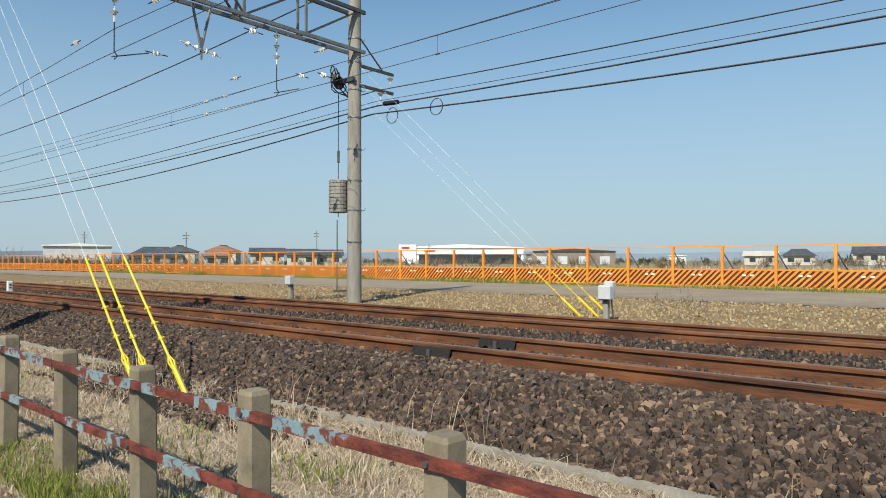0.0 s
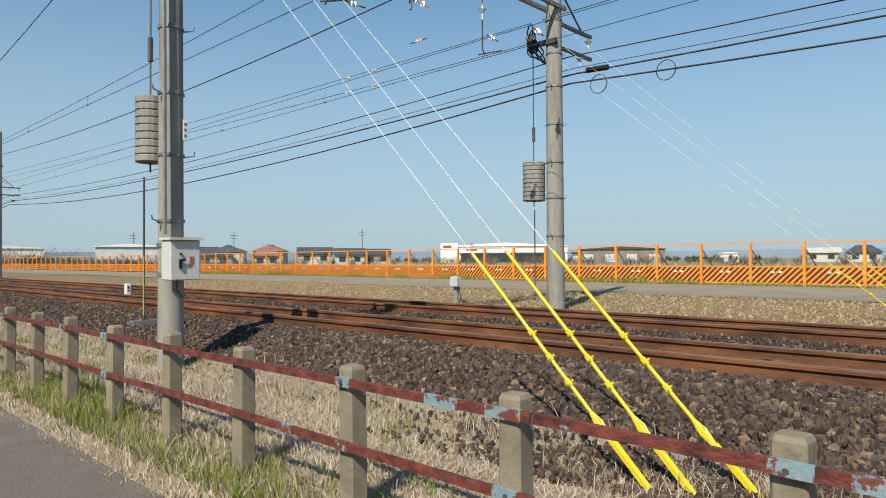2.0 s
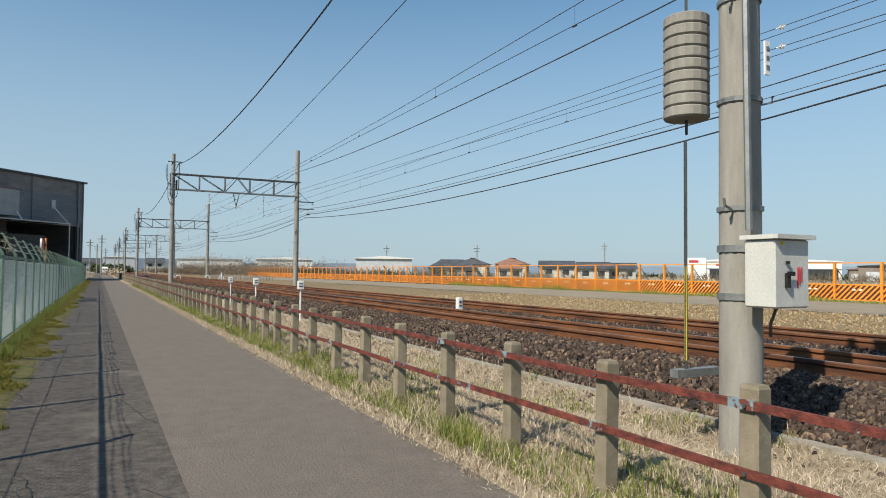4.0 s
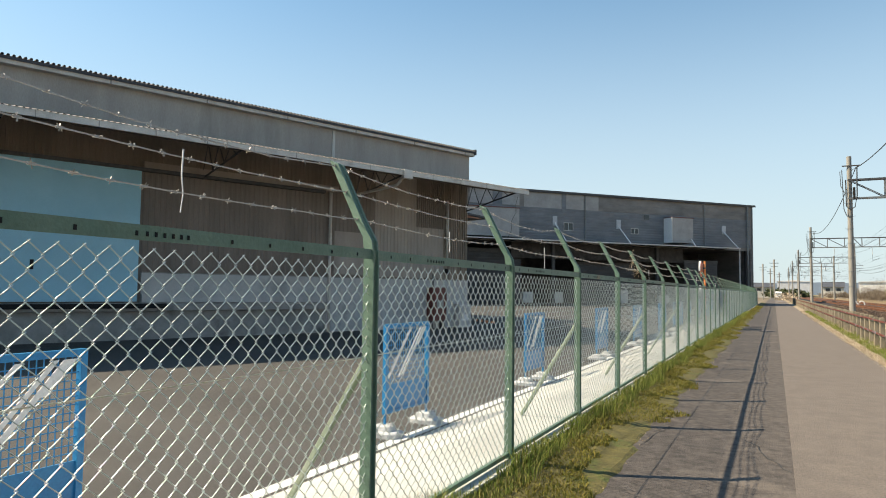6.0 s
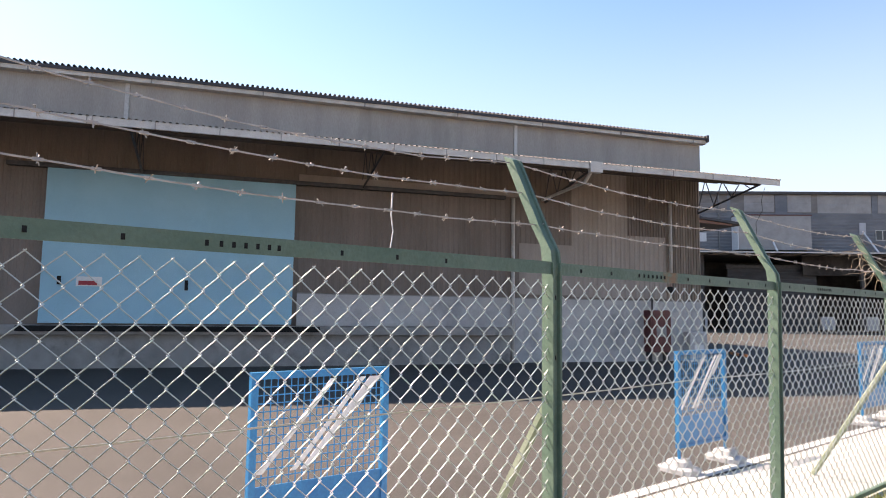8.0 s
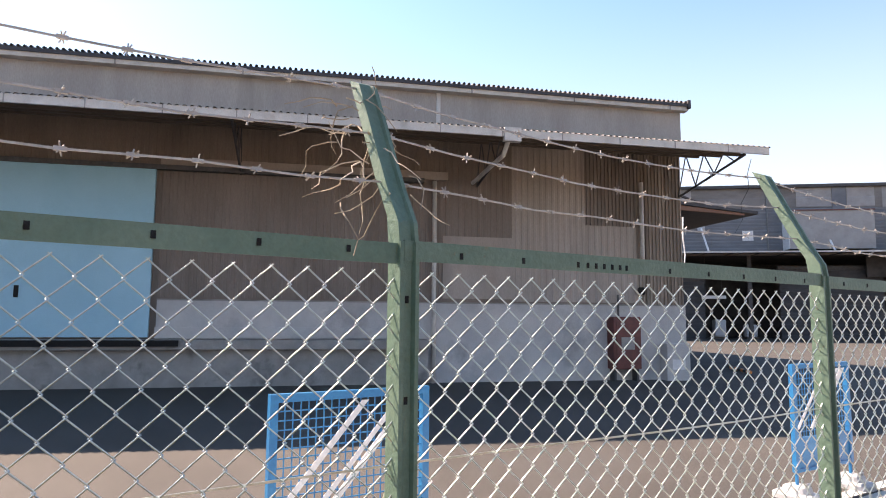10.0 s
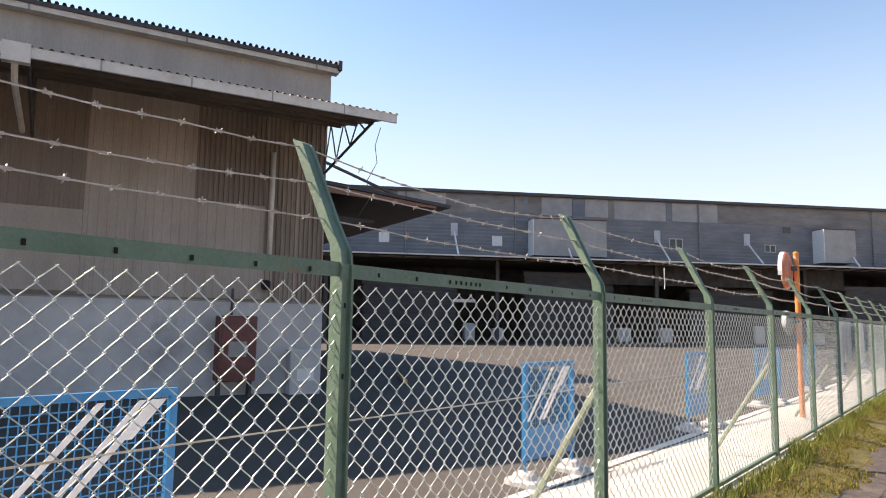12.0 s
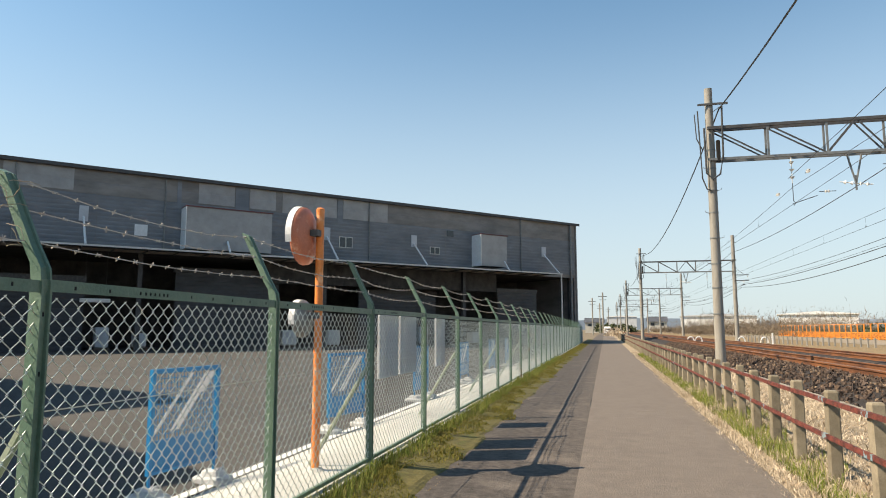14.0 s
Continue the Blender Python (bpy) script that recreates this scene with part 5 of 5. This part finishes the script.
# white hoops, stakes and a marker beside the far tracks
for x, y in ((7.5, 98.0), (8.15, 98.2), (11.3, 97.0), (12.6, 95.0)):
    t = thing("hoop", "white bent pipe hoop between the tracks", "hoop", "white hoops")
    part("pipe", MB().tube([(x + 0.28 * math.cos(a), y, 0.25 + 0.42 * math.sin(a)) for a in span(0, math.pi, 10)], 0.05, 6), M_white, t)
t = thing("marker_post", "slim white marker post beside the far track", "marker post")
part("post", MB().box(11.15, 85.95, 0.15, 11.25, 86.05, 1.05, bevel=0.02), M_white, t)
stake = MB().box(-0.05, -0.04, 0, 0.05, 0.04, 0.62, bevel=0.015).mesh("stake", M_pole)
t = thing("stake_fence", "row of short grey stakes beyond the far track", "fence")
for k in range(26):
    o = part("stake", stake, None, t)
    o.location = (12.0 + 0.125 * k, 98 - 0.72 * k, 0.18)

# white insulator pairs hung in the wires round the near gantries
for gy in (16.05, 59.8):
    for x, y, z, dx, dy in ((6.2, -1.6, 5.75, 0.0, 0.2), (9.8, -1.6, 5.75, 0.0, 0.2), (9.8, 1.7, 5.74, 0.0, 0.2), (6.2, 1.8, 5.74, 0.0, 0.2), (8.6, -0.9, 6.0, 0.2, 0.02), (10.6, -0.7, 5.55, 0.2, 0.05), (11.2, 0.9, 5.95, 0.2, 0.04), (7.4, 0.8, 5.6, 0.2, 0.0)):
        t = thing("insulator", "white ribbed porcelain insulator on an overhead wire", "insulator", "wire insulators")
        mb = MB()
        insulator(mb, (x - dx / 2, gy + y - dy / 2, z), (x + dx / 2, gy + y + dy / 2, z), 0.055, 2)
        part("porcelain", mb, M_porc, t)
        part("hanger", MB().tube([(x - dx * 1.2, gy + y - dy * 1.2, z), (x + dx * 1.2, gy + y + dy * 1.2, z)], 0.012, 5), M_steel_dark, t)
# ---- distant buildings ----
def polar(bearing, dist):
    a = radians(bearing)
    return 0.8 + dist * math.sin(a), 3.3 + dist * math.cos(a)


def house(bearing, dist, width, wall_h, roof_h, wall_mat, roof_mat, label, turn=0.0):
    x, y = polar(bearing, dist)
    width, wall_h, roof_h = width * 0.86, wall_h * 0.9, roof_h * 0.85
    t = thing("house", label, "house", "distant houses", m=pose(x, y, 0.2, 0, 0, -bearing + turn))
    d = 7.0
    part("wall", MB().box(-width / 2, 0, -0.5, width / 2, d, wall_h), wall_mat, t)
    ridge = width / 4 if "hip" in label else width / 2 + 0.35
    part("roof", MB().loft([[(-width / 2 - 0.5, -0.6, wall_h - 0.1), (width / 2 + 0.5, -0.6, wall_h - 0.1), (width / 2 + 0.5, d + 0.6, wall_h - 0.1), (-width / 2 - 0.5, d + 0.6, wall_h - 0.1)], [(-ridge, d / 2 - 0.1, wall_h + roof_h), (ridge, d / 2 - 0.1, wall_h + roof_h), (ridge, d / 2 + 0.1, wall_h + roof_h), (-ridge, d / 2 + 0.1, wall_h + roof_h)]]), roof_mat, t)
    part("ridge_tiles", MB().box(-ridge - 0.05, d / 2 - 0.18, wall_h + roof_h - 0.05, ridge + 0.05, d / 2 + 0.18, wall_h + roof_h + 0.12), roof_mat, t)
    n = max(2, int(width / 2.6))
    for k in range(n):
        wx = -width / 2 + width * (k + 0.5) / n
        w = part("window", MB().box(wx - 0.7, -0.06, wall_h - 1.7, wx + 0.7, 0.0, wall_h - 0.6), M_glass_dark, t)
        part("window_frame", MB().box(wx - 0.78, -0.09, wall_h - 1.78, wx + 0.78, -0.06, wall_h - 1.7), M_white, w)
    return t


def shed(bearing, dist, width, height, wall_mat, roof_mat, label, name="industrial_shed"):
    x, y = polar(bearing, dist)
    t = thing(name, label, "building", "distant sheds", m=pose(x, y, 0.2, 0, 0, -bearing))
    part("wall", MB().box(-width / 2, 0, -0.5, width / 2, 18, height), wall_mat, t)
    part("roof", MB().loft([[(-width / 2 - 0.4, y0, height - 0.12), (width / 2 + 0.4, y0, height - 0.12), (width / 2 + 0.4, y0, height + 0.02), (0, y0, height + width * 0.022 + 0.25), (-width / 2 - 0.4, y0, height + 0.02)] for y0 in (-0.4, 18.4)]), roof_mat, t)
    n = max(2, int(width / 6))
    for k in range(n):
        wx = -width / 2 + width * (k + 0.5) / n
        part("bay_door", MB().box(wx - 1.5, -0.06, -0.4, wx + 1.5, 0, height * 0.6), M_shutter, t)
    return t


shed(20.6, 165, 13, 4.3, M_shutter, M_white, "long pale shed with a low white roof")
shed(13.0, 210, 16, 4.6, M_white, M_white, "long white industrial shed in the distance")
shed(7.5, 260, 22, 5.2, M_white, M_shutter, "white factory block far along the line")
house(26.0, 150, 12, 2.4, 2.0, M_plaster, M_tile, "low house with blue-black tiled hip roof")
house(29.0, 158, 5.5, 3.4, 1.5, M_plaster, M_tile, "cream house with dark tiled roof", turn=80)
house(30.6, 150, 6.2, 2.4, 1.7, M_plaster, M_tile_orange, "single-storey house with orange tiled hip roof")
house(32.2, 165, 5, 3.6, 1.6, M_plaster, M_tile_orange, "pale gabled house with brown roof", turn=75)
house(34.5, 155, 8.5, 2.9, 1.5, M_plaster, M_tile, "cream house with dark tiled roof")
house(37.3, 152, 7.5, 2.6, 1.5, M_plaster, M_tile, "grey house with dark tiled roof")
house(39.6, 156, 6.5, 2.6, 1.4, M_plaster, M_tile, "grey house with dark tiled roof")
sh = shed(50.8, 250, 46, 5.9, M_white, M_white, "long white retail building with red sign bands", "retail_building")
part("tower", MB().box(-23.5, -0.6, -0.4, -17, 6, 7.0), M_white, sh)
part("sign", MB().box(-22.5, -0.75, 5.4, -19.5, -0.6, 6.2), M_signred, sh, "plain red sign panel")
part("sign", MB().box(-14, -0.2, 4.4, -10, -0.05, 5.0), M_signred, sh, "plain red sign panel")
part("fascia", MB().box(-17, -0.35, 3.4, 23, -0.1, 3.6), M_shutter, sh)
part("shopfront", MB().box(-16, -0.15, -0.3, 22, -0.05, 3.2), M_glass_dark, sh)
shed(60.2, 215, 26, 4.0, M_siding, M_roof, "dark brown shed row beyond the fields")
shed(57.3, 225, 8, 3.2, M_siding, M_tile_orange, "low brown shed with rusty roof")
house(74.6, 190, 9, 2.6, 1.3, M_plaster, M_plaster, "long white low house")
house(77.2, 185, 8, 2.6, 1.8, M_plaster, M_tile, "pale house with dark hip roof")
house(82.0, 190, 10, 3.2, 1.8, M_plaster, M_tile, "two pale storeys under a dark roof")
shed(68.5, 230, 5, 2.6, M_white, M_white, "tiny white shed in the fields")
shed(1.2, 420, 16, 8.0, M_shutter, M_white, "pale block far down the lane")
house(-0.8, 330, 9, 4.5, 2.0, M_plaster, M_tile, "house at the far end of the lane")
house(3.6, 300, 8, 4.5, 2.0, M_plaster, M_tile, "house beyond the far level crossing")
for b, d, hh in ((28.2, 170, 8), (38.5, 175, 9), (21.0, 190, 8.5), (48.0, 230, 7), (-0.4, 240, 9), (-0.9, 205, 9), (0.2, 280, 9), (-0.2, 180, 9), (1.4, 300, 9)):
    x, y = polar(b, d)
    t = thing("utility_pole", "slim grey utility pole with a cross-arm", "utility pole", "distant utility poles")
    part("pole", MB().tube([(x, y, -0.2), (x, y, hh)], 0.16, 6), M_pole, t)
    part("cross_arm", MB().box(x - 0.9, y - 0.05, hh - 0.9, x + 0.9, y + 0.05, hh - 0.78).box(x - 0.7, y - 0.05, hh - 1.6, x + 0.7, y + 0.05, hh - 1.5), M_steel_dark, t)
# parked van at the far end of the lane
van = thing("van", "small white van parked far down the lane", "van")
part("body", MB().loft([[(0.3, y, 0.3), (1.9, y, 0.3), (1.9, y, 1.2), (1.8, y, z), (0.4, y, z), (0.3, y, 1.2)] for y, z in ((210, 1.5), (210.4, 1.95), (213.6, 1.95), (213.9, 1.4))]), M_white, van)
part("windscreen", MB().box(0.5, 209.97, 1.2, 1.7, 210.03, 1.48), M_glass_dark, van)
for x in (0.45, 1.75):
    for y in (210.8, 213.2):
        part("wheel", MB().tube([(x - 0.1, y, 0.2), (x + 0.1, y, 0.2)], 0.3, 10), M_rubber, van)


# ---- vegetation ----
def blades(name, n, region, height, width, material, label, lean=0.5, seed=1, base=None, clump=0.0):
    r = np.random.RandomState(seed)
    xy = region(r, n)
    n = len(xy)
    hgt = r.uniform(height[0], height[1], n)
    if clump:
        cl = np.array([0.45 + 0.9 * max(0.0, h2(a * clump, b * clump, 7.0) + 0.35) for a, b in xy])
        hgt = hgt * cl
    ang = r.uniform(0, 2 * np.pi, n)
    la = r.uniform(0, 2 * np.pi, n)
    ln = r.uniform(0.1, 1.0, n) * lean * hgt
    z = np.array([base(a, b) for a, b in xy])
    wx, wy = width * np.cos(ang), width * np.sin(ang)
    v = np.zeros((n, 5, 3))
    v[:, 0] = np.c_[xy[:, 0] - wx, xy[:, 1] - wy, z - 0.01]
    v[:, 1] = np.c_[xy[:, 0] + wx, xy[:, 1] + wy, z - 0.01]
    mx, my = xy[:, 0] + 0.35 * ln * np.cos(la), xy[:, 1] + 0.35 * ln * np.sin(la)
    v[:, 2] = np.c_[mx + 0.8 * wx, my + 0.8 * wy, z + 0.6 * hgt]
    v[:, 3] = np.c_[mx - 0.8 * wx, my - 0.8 * wy, z + 0.6 * hgt]
    v[:, 4] = np.c_[xy[:, 0] + ln * np.cos(la), xy[:, 1] + ln * np.sin(la), z + hgt]
    i = np.arange(n) * 5
    quads = np.c_[i, i + 1, i + 2, i + 3].tolist()
    tris = np.c_[i + 3, i + 2, i + 4].tolist()
    me = bpy.data.meshes.new(name)
    me.from_pydata(v.reshape(-1, 3).tolist(), [], quads + tris)
    me.materials.append(material)
    return tagged(new(name, me), label, "grass", kind="stuff")


def rect(x0, x1, y0, y1, fall=0.0):
    def f(r, n):
        u = r.uniform(0, 1, n)
        if fall:
            u = u ** fall
        return np.c_[r.uniform(x0, x1, n), y0 + (y1 - y0) * u]
    return f


def edge(x0, x1, y0, y1, side, fall=1.0, power=1.4):
    """Blades that thin out with a ragged outline towards one side."""
    def f(r, n):
        y = y0 + (y1 - y0) * r.uniform(0, 1, n) ** fall
        rag = np.array([0.6 + 0.55 * h2(3.3, a * 0.9) + 0.25 * h2(8.1, a * 4) for a in y])
        u = r.uniform(0, 1, n) ** power
        w = (x1 - x0) * np.clip(rag, 0.15, 1.25)
        return np.c_[np.where(side > 0, x0 + u * w, x1 - u * w), y]
    return f


flat_l = lambda x, y: ROAD_Z + 0.01 + max(0.0, (-1.14 - x)) * 0.12
flat_r = lambda x, y: verge_z(x)
blades("verge_weeds", 170000, edge(-1.68, -0.84, 12, 100, 1, 1.6, 0.9), (0.012, 0.05), 0.0036, M_weed, "low yellow-green weeds along the fence kerb", 1.3, 2, flat_l, 1.5)
blades("verge_grass", 40000, edge(-1.68, -1.36, 12, 70, 1, 1.5), (0.04, 0.16), 0.0027, M_green_grass, "green grass tufts along the fence kerb", 0.7, 3, flat_l, 1.2)
blades("lane_grass", 52000, edge(2.14, 2.85, 5, 75, 1, 1.3), (0.03, 0.19), 0.0027, M_green_grass, "fresh green grass at the foot of the posts", 0.7, 4, flat_r, 0.9)
blades("lane_straw", 42000, rect(1.95, 2.9, 2, 70, 1.4), (0.03, 0.14), 0.0028, M_straw, "dry straw along the lane edge", 1.6, 5, flat_r, 1.1)
blades("edge_straw", 40000, rect(1.88, 2.3, 3, 80, 1.5), (0.015, 0.06), 0.0045, M_straw, "pale straw litter along the asphalt edge", 2.2, 11, flat_r, 1.6)
blades("dead_grass", 150000, rect(2.4, 4.34, 2, 34), (0.01, 0.055), 0.0028, M_straw, "matted dead grass between fence and ballast", 4.0, 6, flat_r, 0.8)
blades("dead_grass", 16000, rect(2.4, 4.34, 30, 75, 1.4), (0.015, 0.06), 0.006, M_straw, "matted dead grass between fence and ballast", 3.5, 7, flat_r, 0.8)
def clumps(x0, x1, y0, y1, n_clump, spread):
    """Blades gathered in tufts."""
    def f(r, n):
        c = np.c_[r.uniform(x0, x1, n_clump), r.uniform(y0, y1, n_clump)]
        return np.clip(c[r.randint(0, n_clump, n)] + r.normal(0, spread, (n, 2)), (2.45, y0), (4.4, y1))
    return f


blades("fallen_straw", 44000, rect(2.42, 4.36, 2.5, 24), (0.015, 0.07), 0.0032, M_straw, "long fallen straw matted over the ditch", 4.0, 51, flat_r, 1.1)
blades("fallen_straw", 16000, rect(2.42, 4.36, 22, 60, 1.4), (0.03, 0.12), 0.006, M_straw, "long fallen straw matted over the ditch", 2.6, 52, flat_r, 1.1)
blades("straw_tufts", 8000, clumps(2.7, 4.3, 2.8, 22, 90, 0.09), (0.04, 0.15), 0.0028, M_straw, "standing tufts of dead straw in the ditch", 1.1, 53, flat_r)
blades("ditch_grass", 1600, clumps(2.6, 4.3, 3, 24, 40, 0.12), (0.04, 0.13), 0.0045, M_green_grass, "small green weeds among the dead straw", 0.9, 54, flat_r)
blades("tall_straw", 420, rect(3.5, 4.5, 3, 24), (0.12, 0.4), 0.003, M_straw, "thin tall dry stalks at the ballast edge", 0.6, 8, flat_r, 0.7)
blades("barrier_weeds", 9000, rect(24.3, 24.95, -4, 60, 1.2), (0.03, 0.3), 0.012, M_green_grass, "green weeds along the barrier foot", 0.8, 9, lambda x, y: 0.31, 0.35)
blades("field_grass", 22000, rect(25.6, 60, -30, 90), (0.2, 0.75), 0.03, M_straw, "tall dry reeds in the field", 0.6, 10, lambda x, y: 0.26, 0.12)


def scrub(name, n, x0, x1, y0, y1, hgt, material, label, seed, size=0.16):
    """Twiggy bushes: many small leaf and twig pieces in uneven mounds."""
    r = random.Random(seed)
    mb = MB()
    for k in range(n):
        cx, cy = r.uniform(x0, x1), r.uniform(y0, y1)
        hh = hgt * r.uniform(0.45, 1.15) * (0.75 + 0.5 * h2(cx * 0.05, cy * 0.05, 3))
        for q in range(48 if material is M_twig else 26):
            a, b = r.uniform(0, 6.28), r.random()
            rr = hh * 0.75 * math.sqrt(r.random())
            z = hh * b ** 0.7 * (1 - 0.5 * rr / hh)
            c = Vector((cx + rr * math.cos(a), cy + rr * math.sin(a), 0.2 + z))
            u = Vector((r.uniform(-1, 1), r.uniform(-1, 1), r.uniform(-1, 1))).normalized() * size * r.uniform(0.6, 1.9)
            w = Vector((r.uniform(-1, 1), r.uniform(-1, 1), r.uniform(-0.3, 1.4))).normalized() * size * r.uniform(0.8, 2.6)
            if material is M_twig:
                u, w = u * 0.22, (w + Vector((0, 0, size))) * 1.3
            mb.poly([c - u * 0.5, c + u * 0.5, c + w])
    return solid(name, mb, material, label, "bushes", kind="stuff")


scrub("bare_bushes", 560, 30, 46, 75, 210, 2.2, M_twig, "brownish leafless bushes along the railway", 21, 0.16)
scrub("bare_trees", 420, 15, 38, 125, 190, 4.8, M_twig, "tall leafless thicket beside the far tracks", 30, 0.2)
scrub("brush_heap", 40, 0.6, 3.0, 138, 143, 1.9, M_straw, "pale cut brush heaped at the lane end", 29, 0.12)
scrub("barrier_scrub", 260, 25.3, 26.0, 42, 140, 0.9, M_twig, "brown dry weeds against the far barrier", 28, 0.14)
scrub("green_bushes", 150, 30, 46, 95, 190, 2.0, M_leaf, "dark green bushes along the railway", 22, 0.28)
scrub("field_scrub", 170, 70, 135, -40, 140, 1.5, M_twig, "low brown scrub across the fields", 23, 0.35)
scrub("field_scrub", 160, 16, 24, 150, 320, 2.2, M_twig, "leafless scrub beside the far tracks", 27, 0.35)
scrub("far_hedge", 130, 200, 290, -120, 260, 2.6, M_leaf, "dark distant hedge line", 24, 0.7)
scrub("far_hedge", 120, -2, 10, 260, 330, 4.0, M_leaf, "trees closing the far end of the line", 25, 0.6)
scrub("ballast_shrub", 3, 12.8, 13.4, 7.8, 8.4, 0.8, M_twig, "small dry bush on the gravel bank", 26, 0.05)
mbh = MB()
for k in range(60):
    a0 = radians(-30 + k * 3)
    a1 = radians(-27 + k * 3)
    z0 = 18 + 26 * (0.5 + h2(k * 0.23, 1.0))
    z1 = 18 + 26 * (0.5 + h2((k + 1) * 0.23, 1.0))
    mbh.poly([(2600 * math.sin(a0), 2600 * math.cos(a0), -2), (2600 * math.sin(a1), 2600 * math.cos(a1), -2), (2600 * math.sin(a1), 2600 * math.cos(a1), z1), (2600 * math.sin(a0), 2600 * math.cos(a0), z0)])
solid("backdrop", mbh, M_mount, "faint blue hills on the horizon", kind="structure")

# ---- ballast stones ----
ICO = np.array([(0, -0.53, 0.85), (0, 0.53, 0.85), (0, -0.53, -0.85), (0, 0.53, -0.85), (0.85, 0, 0.53), (-0.85, 0, 0.53), (0.85, 0, -0.53), (-0.85, 0, -0.53)])
ICO_F = [(0, 4, 1), (0, 1, 5), (2, 3, 6), (2, 7, 3), (0, 2, 6, 4), (0, 5, 7, 2), (1, 4, 6, 3), (1, 3, 7, 5)]


def stones(name, n, region, size, material, label, zf, seed, sink=0.2):
    r = np.random.RandomState(seed)
    xy = region(r, n)
    z = np.array([zf(a, b) for a, b in xy])
    s = r.uniform(size[0], size[1], (n, 1, 1)) * r.uniform(0.55, 1.25, (n, 1, 3))
    v = ICO[None] * s * r.uniform(0.7, 1.3, (n, 8, 1))
    a, b = r.uniform(0, 2 * np.pi, n), r.uniform(-0.9, 0.9, n)
    ca, sa, cb, sb_ = np.cos(a), np.sin(a), np.cos(b), np.sin(b)
    R = np.zeros((n, 3, 3))
    R[:, 0, 0], R[:, 0, 1], R[:, 0, 2] = ca * cb, -sa, ca * sb_
    R[:, 1, 0], R[:, 1, 1], R[:, 1, 2] = sa * cb, ca, sa * sb_
    R[:, 2, 0], R[:, 2, 2] = -sb_, cb
    v = np.einsum("nij,nkj->nki", R, v)
    v += np.c_[xy, z + size[0] * r.uniform(-sink, 0.9, n)][:, None, :]
    fs = []
    for k in range(n):
        fs += [tuple(8 * k + q for q in f) for f in ICO_F]
    me = bpy.data.meshes.new(name)
    me.from_pydata(v.reshape(-1, 3).tolist(), [], fs)
    me.materials.append(material)
    return tagged(new(name, me), label, "stones", kind="stuff")


bz = lambda x, y: bed_z(x) - 0.01
stones("ballast_stones", 27000, rect(4.38, 5.62, 2.5, 17), (0.02, 0.044), M_stone, "loose dark brown and grey ballast stones", bz, 38)
stones("ballast_stones", 15000, rect(4.42, 5.62, 16.5, 32), (0.022, 0.04), M_stone, "loose dark brown and grey ballast stones", bz, 31)
stones("ballast_stones", 9000, rect(4.42, 5.62, 30, 90, 1.5), (0.03, 0.05), M_stone, "loose dark brown and grey ballast stones", bz, 32)
stones("ballast_stones", 24000, rect(5.74, 9.2, 1.5, 32), (0.018, 0.034), M_stone, "loose dark brown and grey ballast stones", bz, 33)
stones("ballast_stones", 6000, rect(9.35, 11.9, 1.5, 36), (0.022, 0.04), M_stone, "loose dark brown and grey ballast stones", bz, 34)
stones("bank_stones", 15000, rect(11.9, 17.2, 2, 40), (0.012, 0.036), M_bankstone, "yellowish broken stones on the bank", lambda x, y: 0.21 + 0.02 * (x - 12), 35)
stones("verge_stones", 600, lambda r, n: np.c_[4.42 - 0.7 * r.uniform(0, 1, n) ** 2.2, r.uniform(2, 26, n)], (0.015, 0.03), M_stone, "stray ballast stones in the dead grass", flat_r, 36)
stones("ditch_stones", 2000, lambda r, n: np.c_[r.uniform(3.5, 4.4, n), 9.7 + 0.9 * r.normal(0, 1, n)], (0.014, 0.032), M_stone, "dark stones and clods scattered in the ditch", lambda x, y: verge_z(x) + 0.03, 39)
stones("edge_grit", 1500, rect(-1.22, -1.0, 12, 60, 1.4), (0.004, 0.01), M_bankstone, "fine grit along the lane edge", lambda x, y: ROAD_Z, 37)

# single stones lying loose on the ballast shoulder beside the lane
rs = random.Random(41)
stone_meshes = []
for k in range(9):
    sc = [rs.uniform(0.02, 0.038) for _ in range(3)]
    mb = MB()
    mb.v = [tuple(c * s * rs.uniform(0.75, 1.25) for c, s in zip(p, sc)) for p in ICO.tolist()]
    mb.f = list(ICO_F)
    stone_meshes.append(mb.mesh("stone", (M_stone_a, M_stone_b, M_stone_a)[k % 3]))
for k in range(290):
    x, y = rs.uniform(4.45, 5.55), rs.uniform(3.5, 13.0)
    st = part("stone", stone_meshes[k % 9], None, ballast)
    st.matrix_world = pose(x, y, bed_z(x) + 0.028, rs.uniform(-40, 40), rs.uniform(-40, 40), rs.uniform(0, 360))
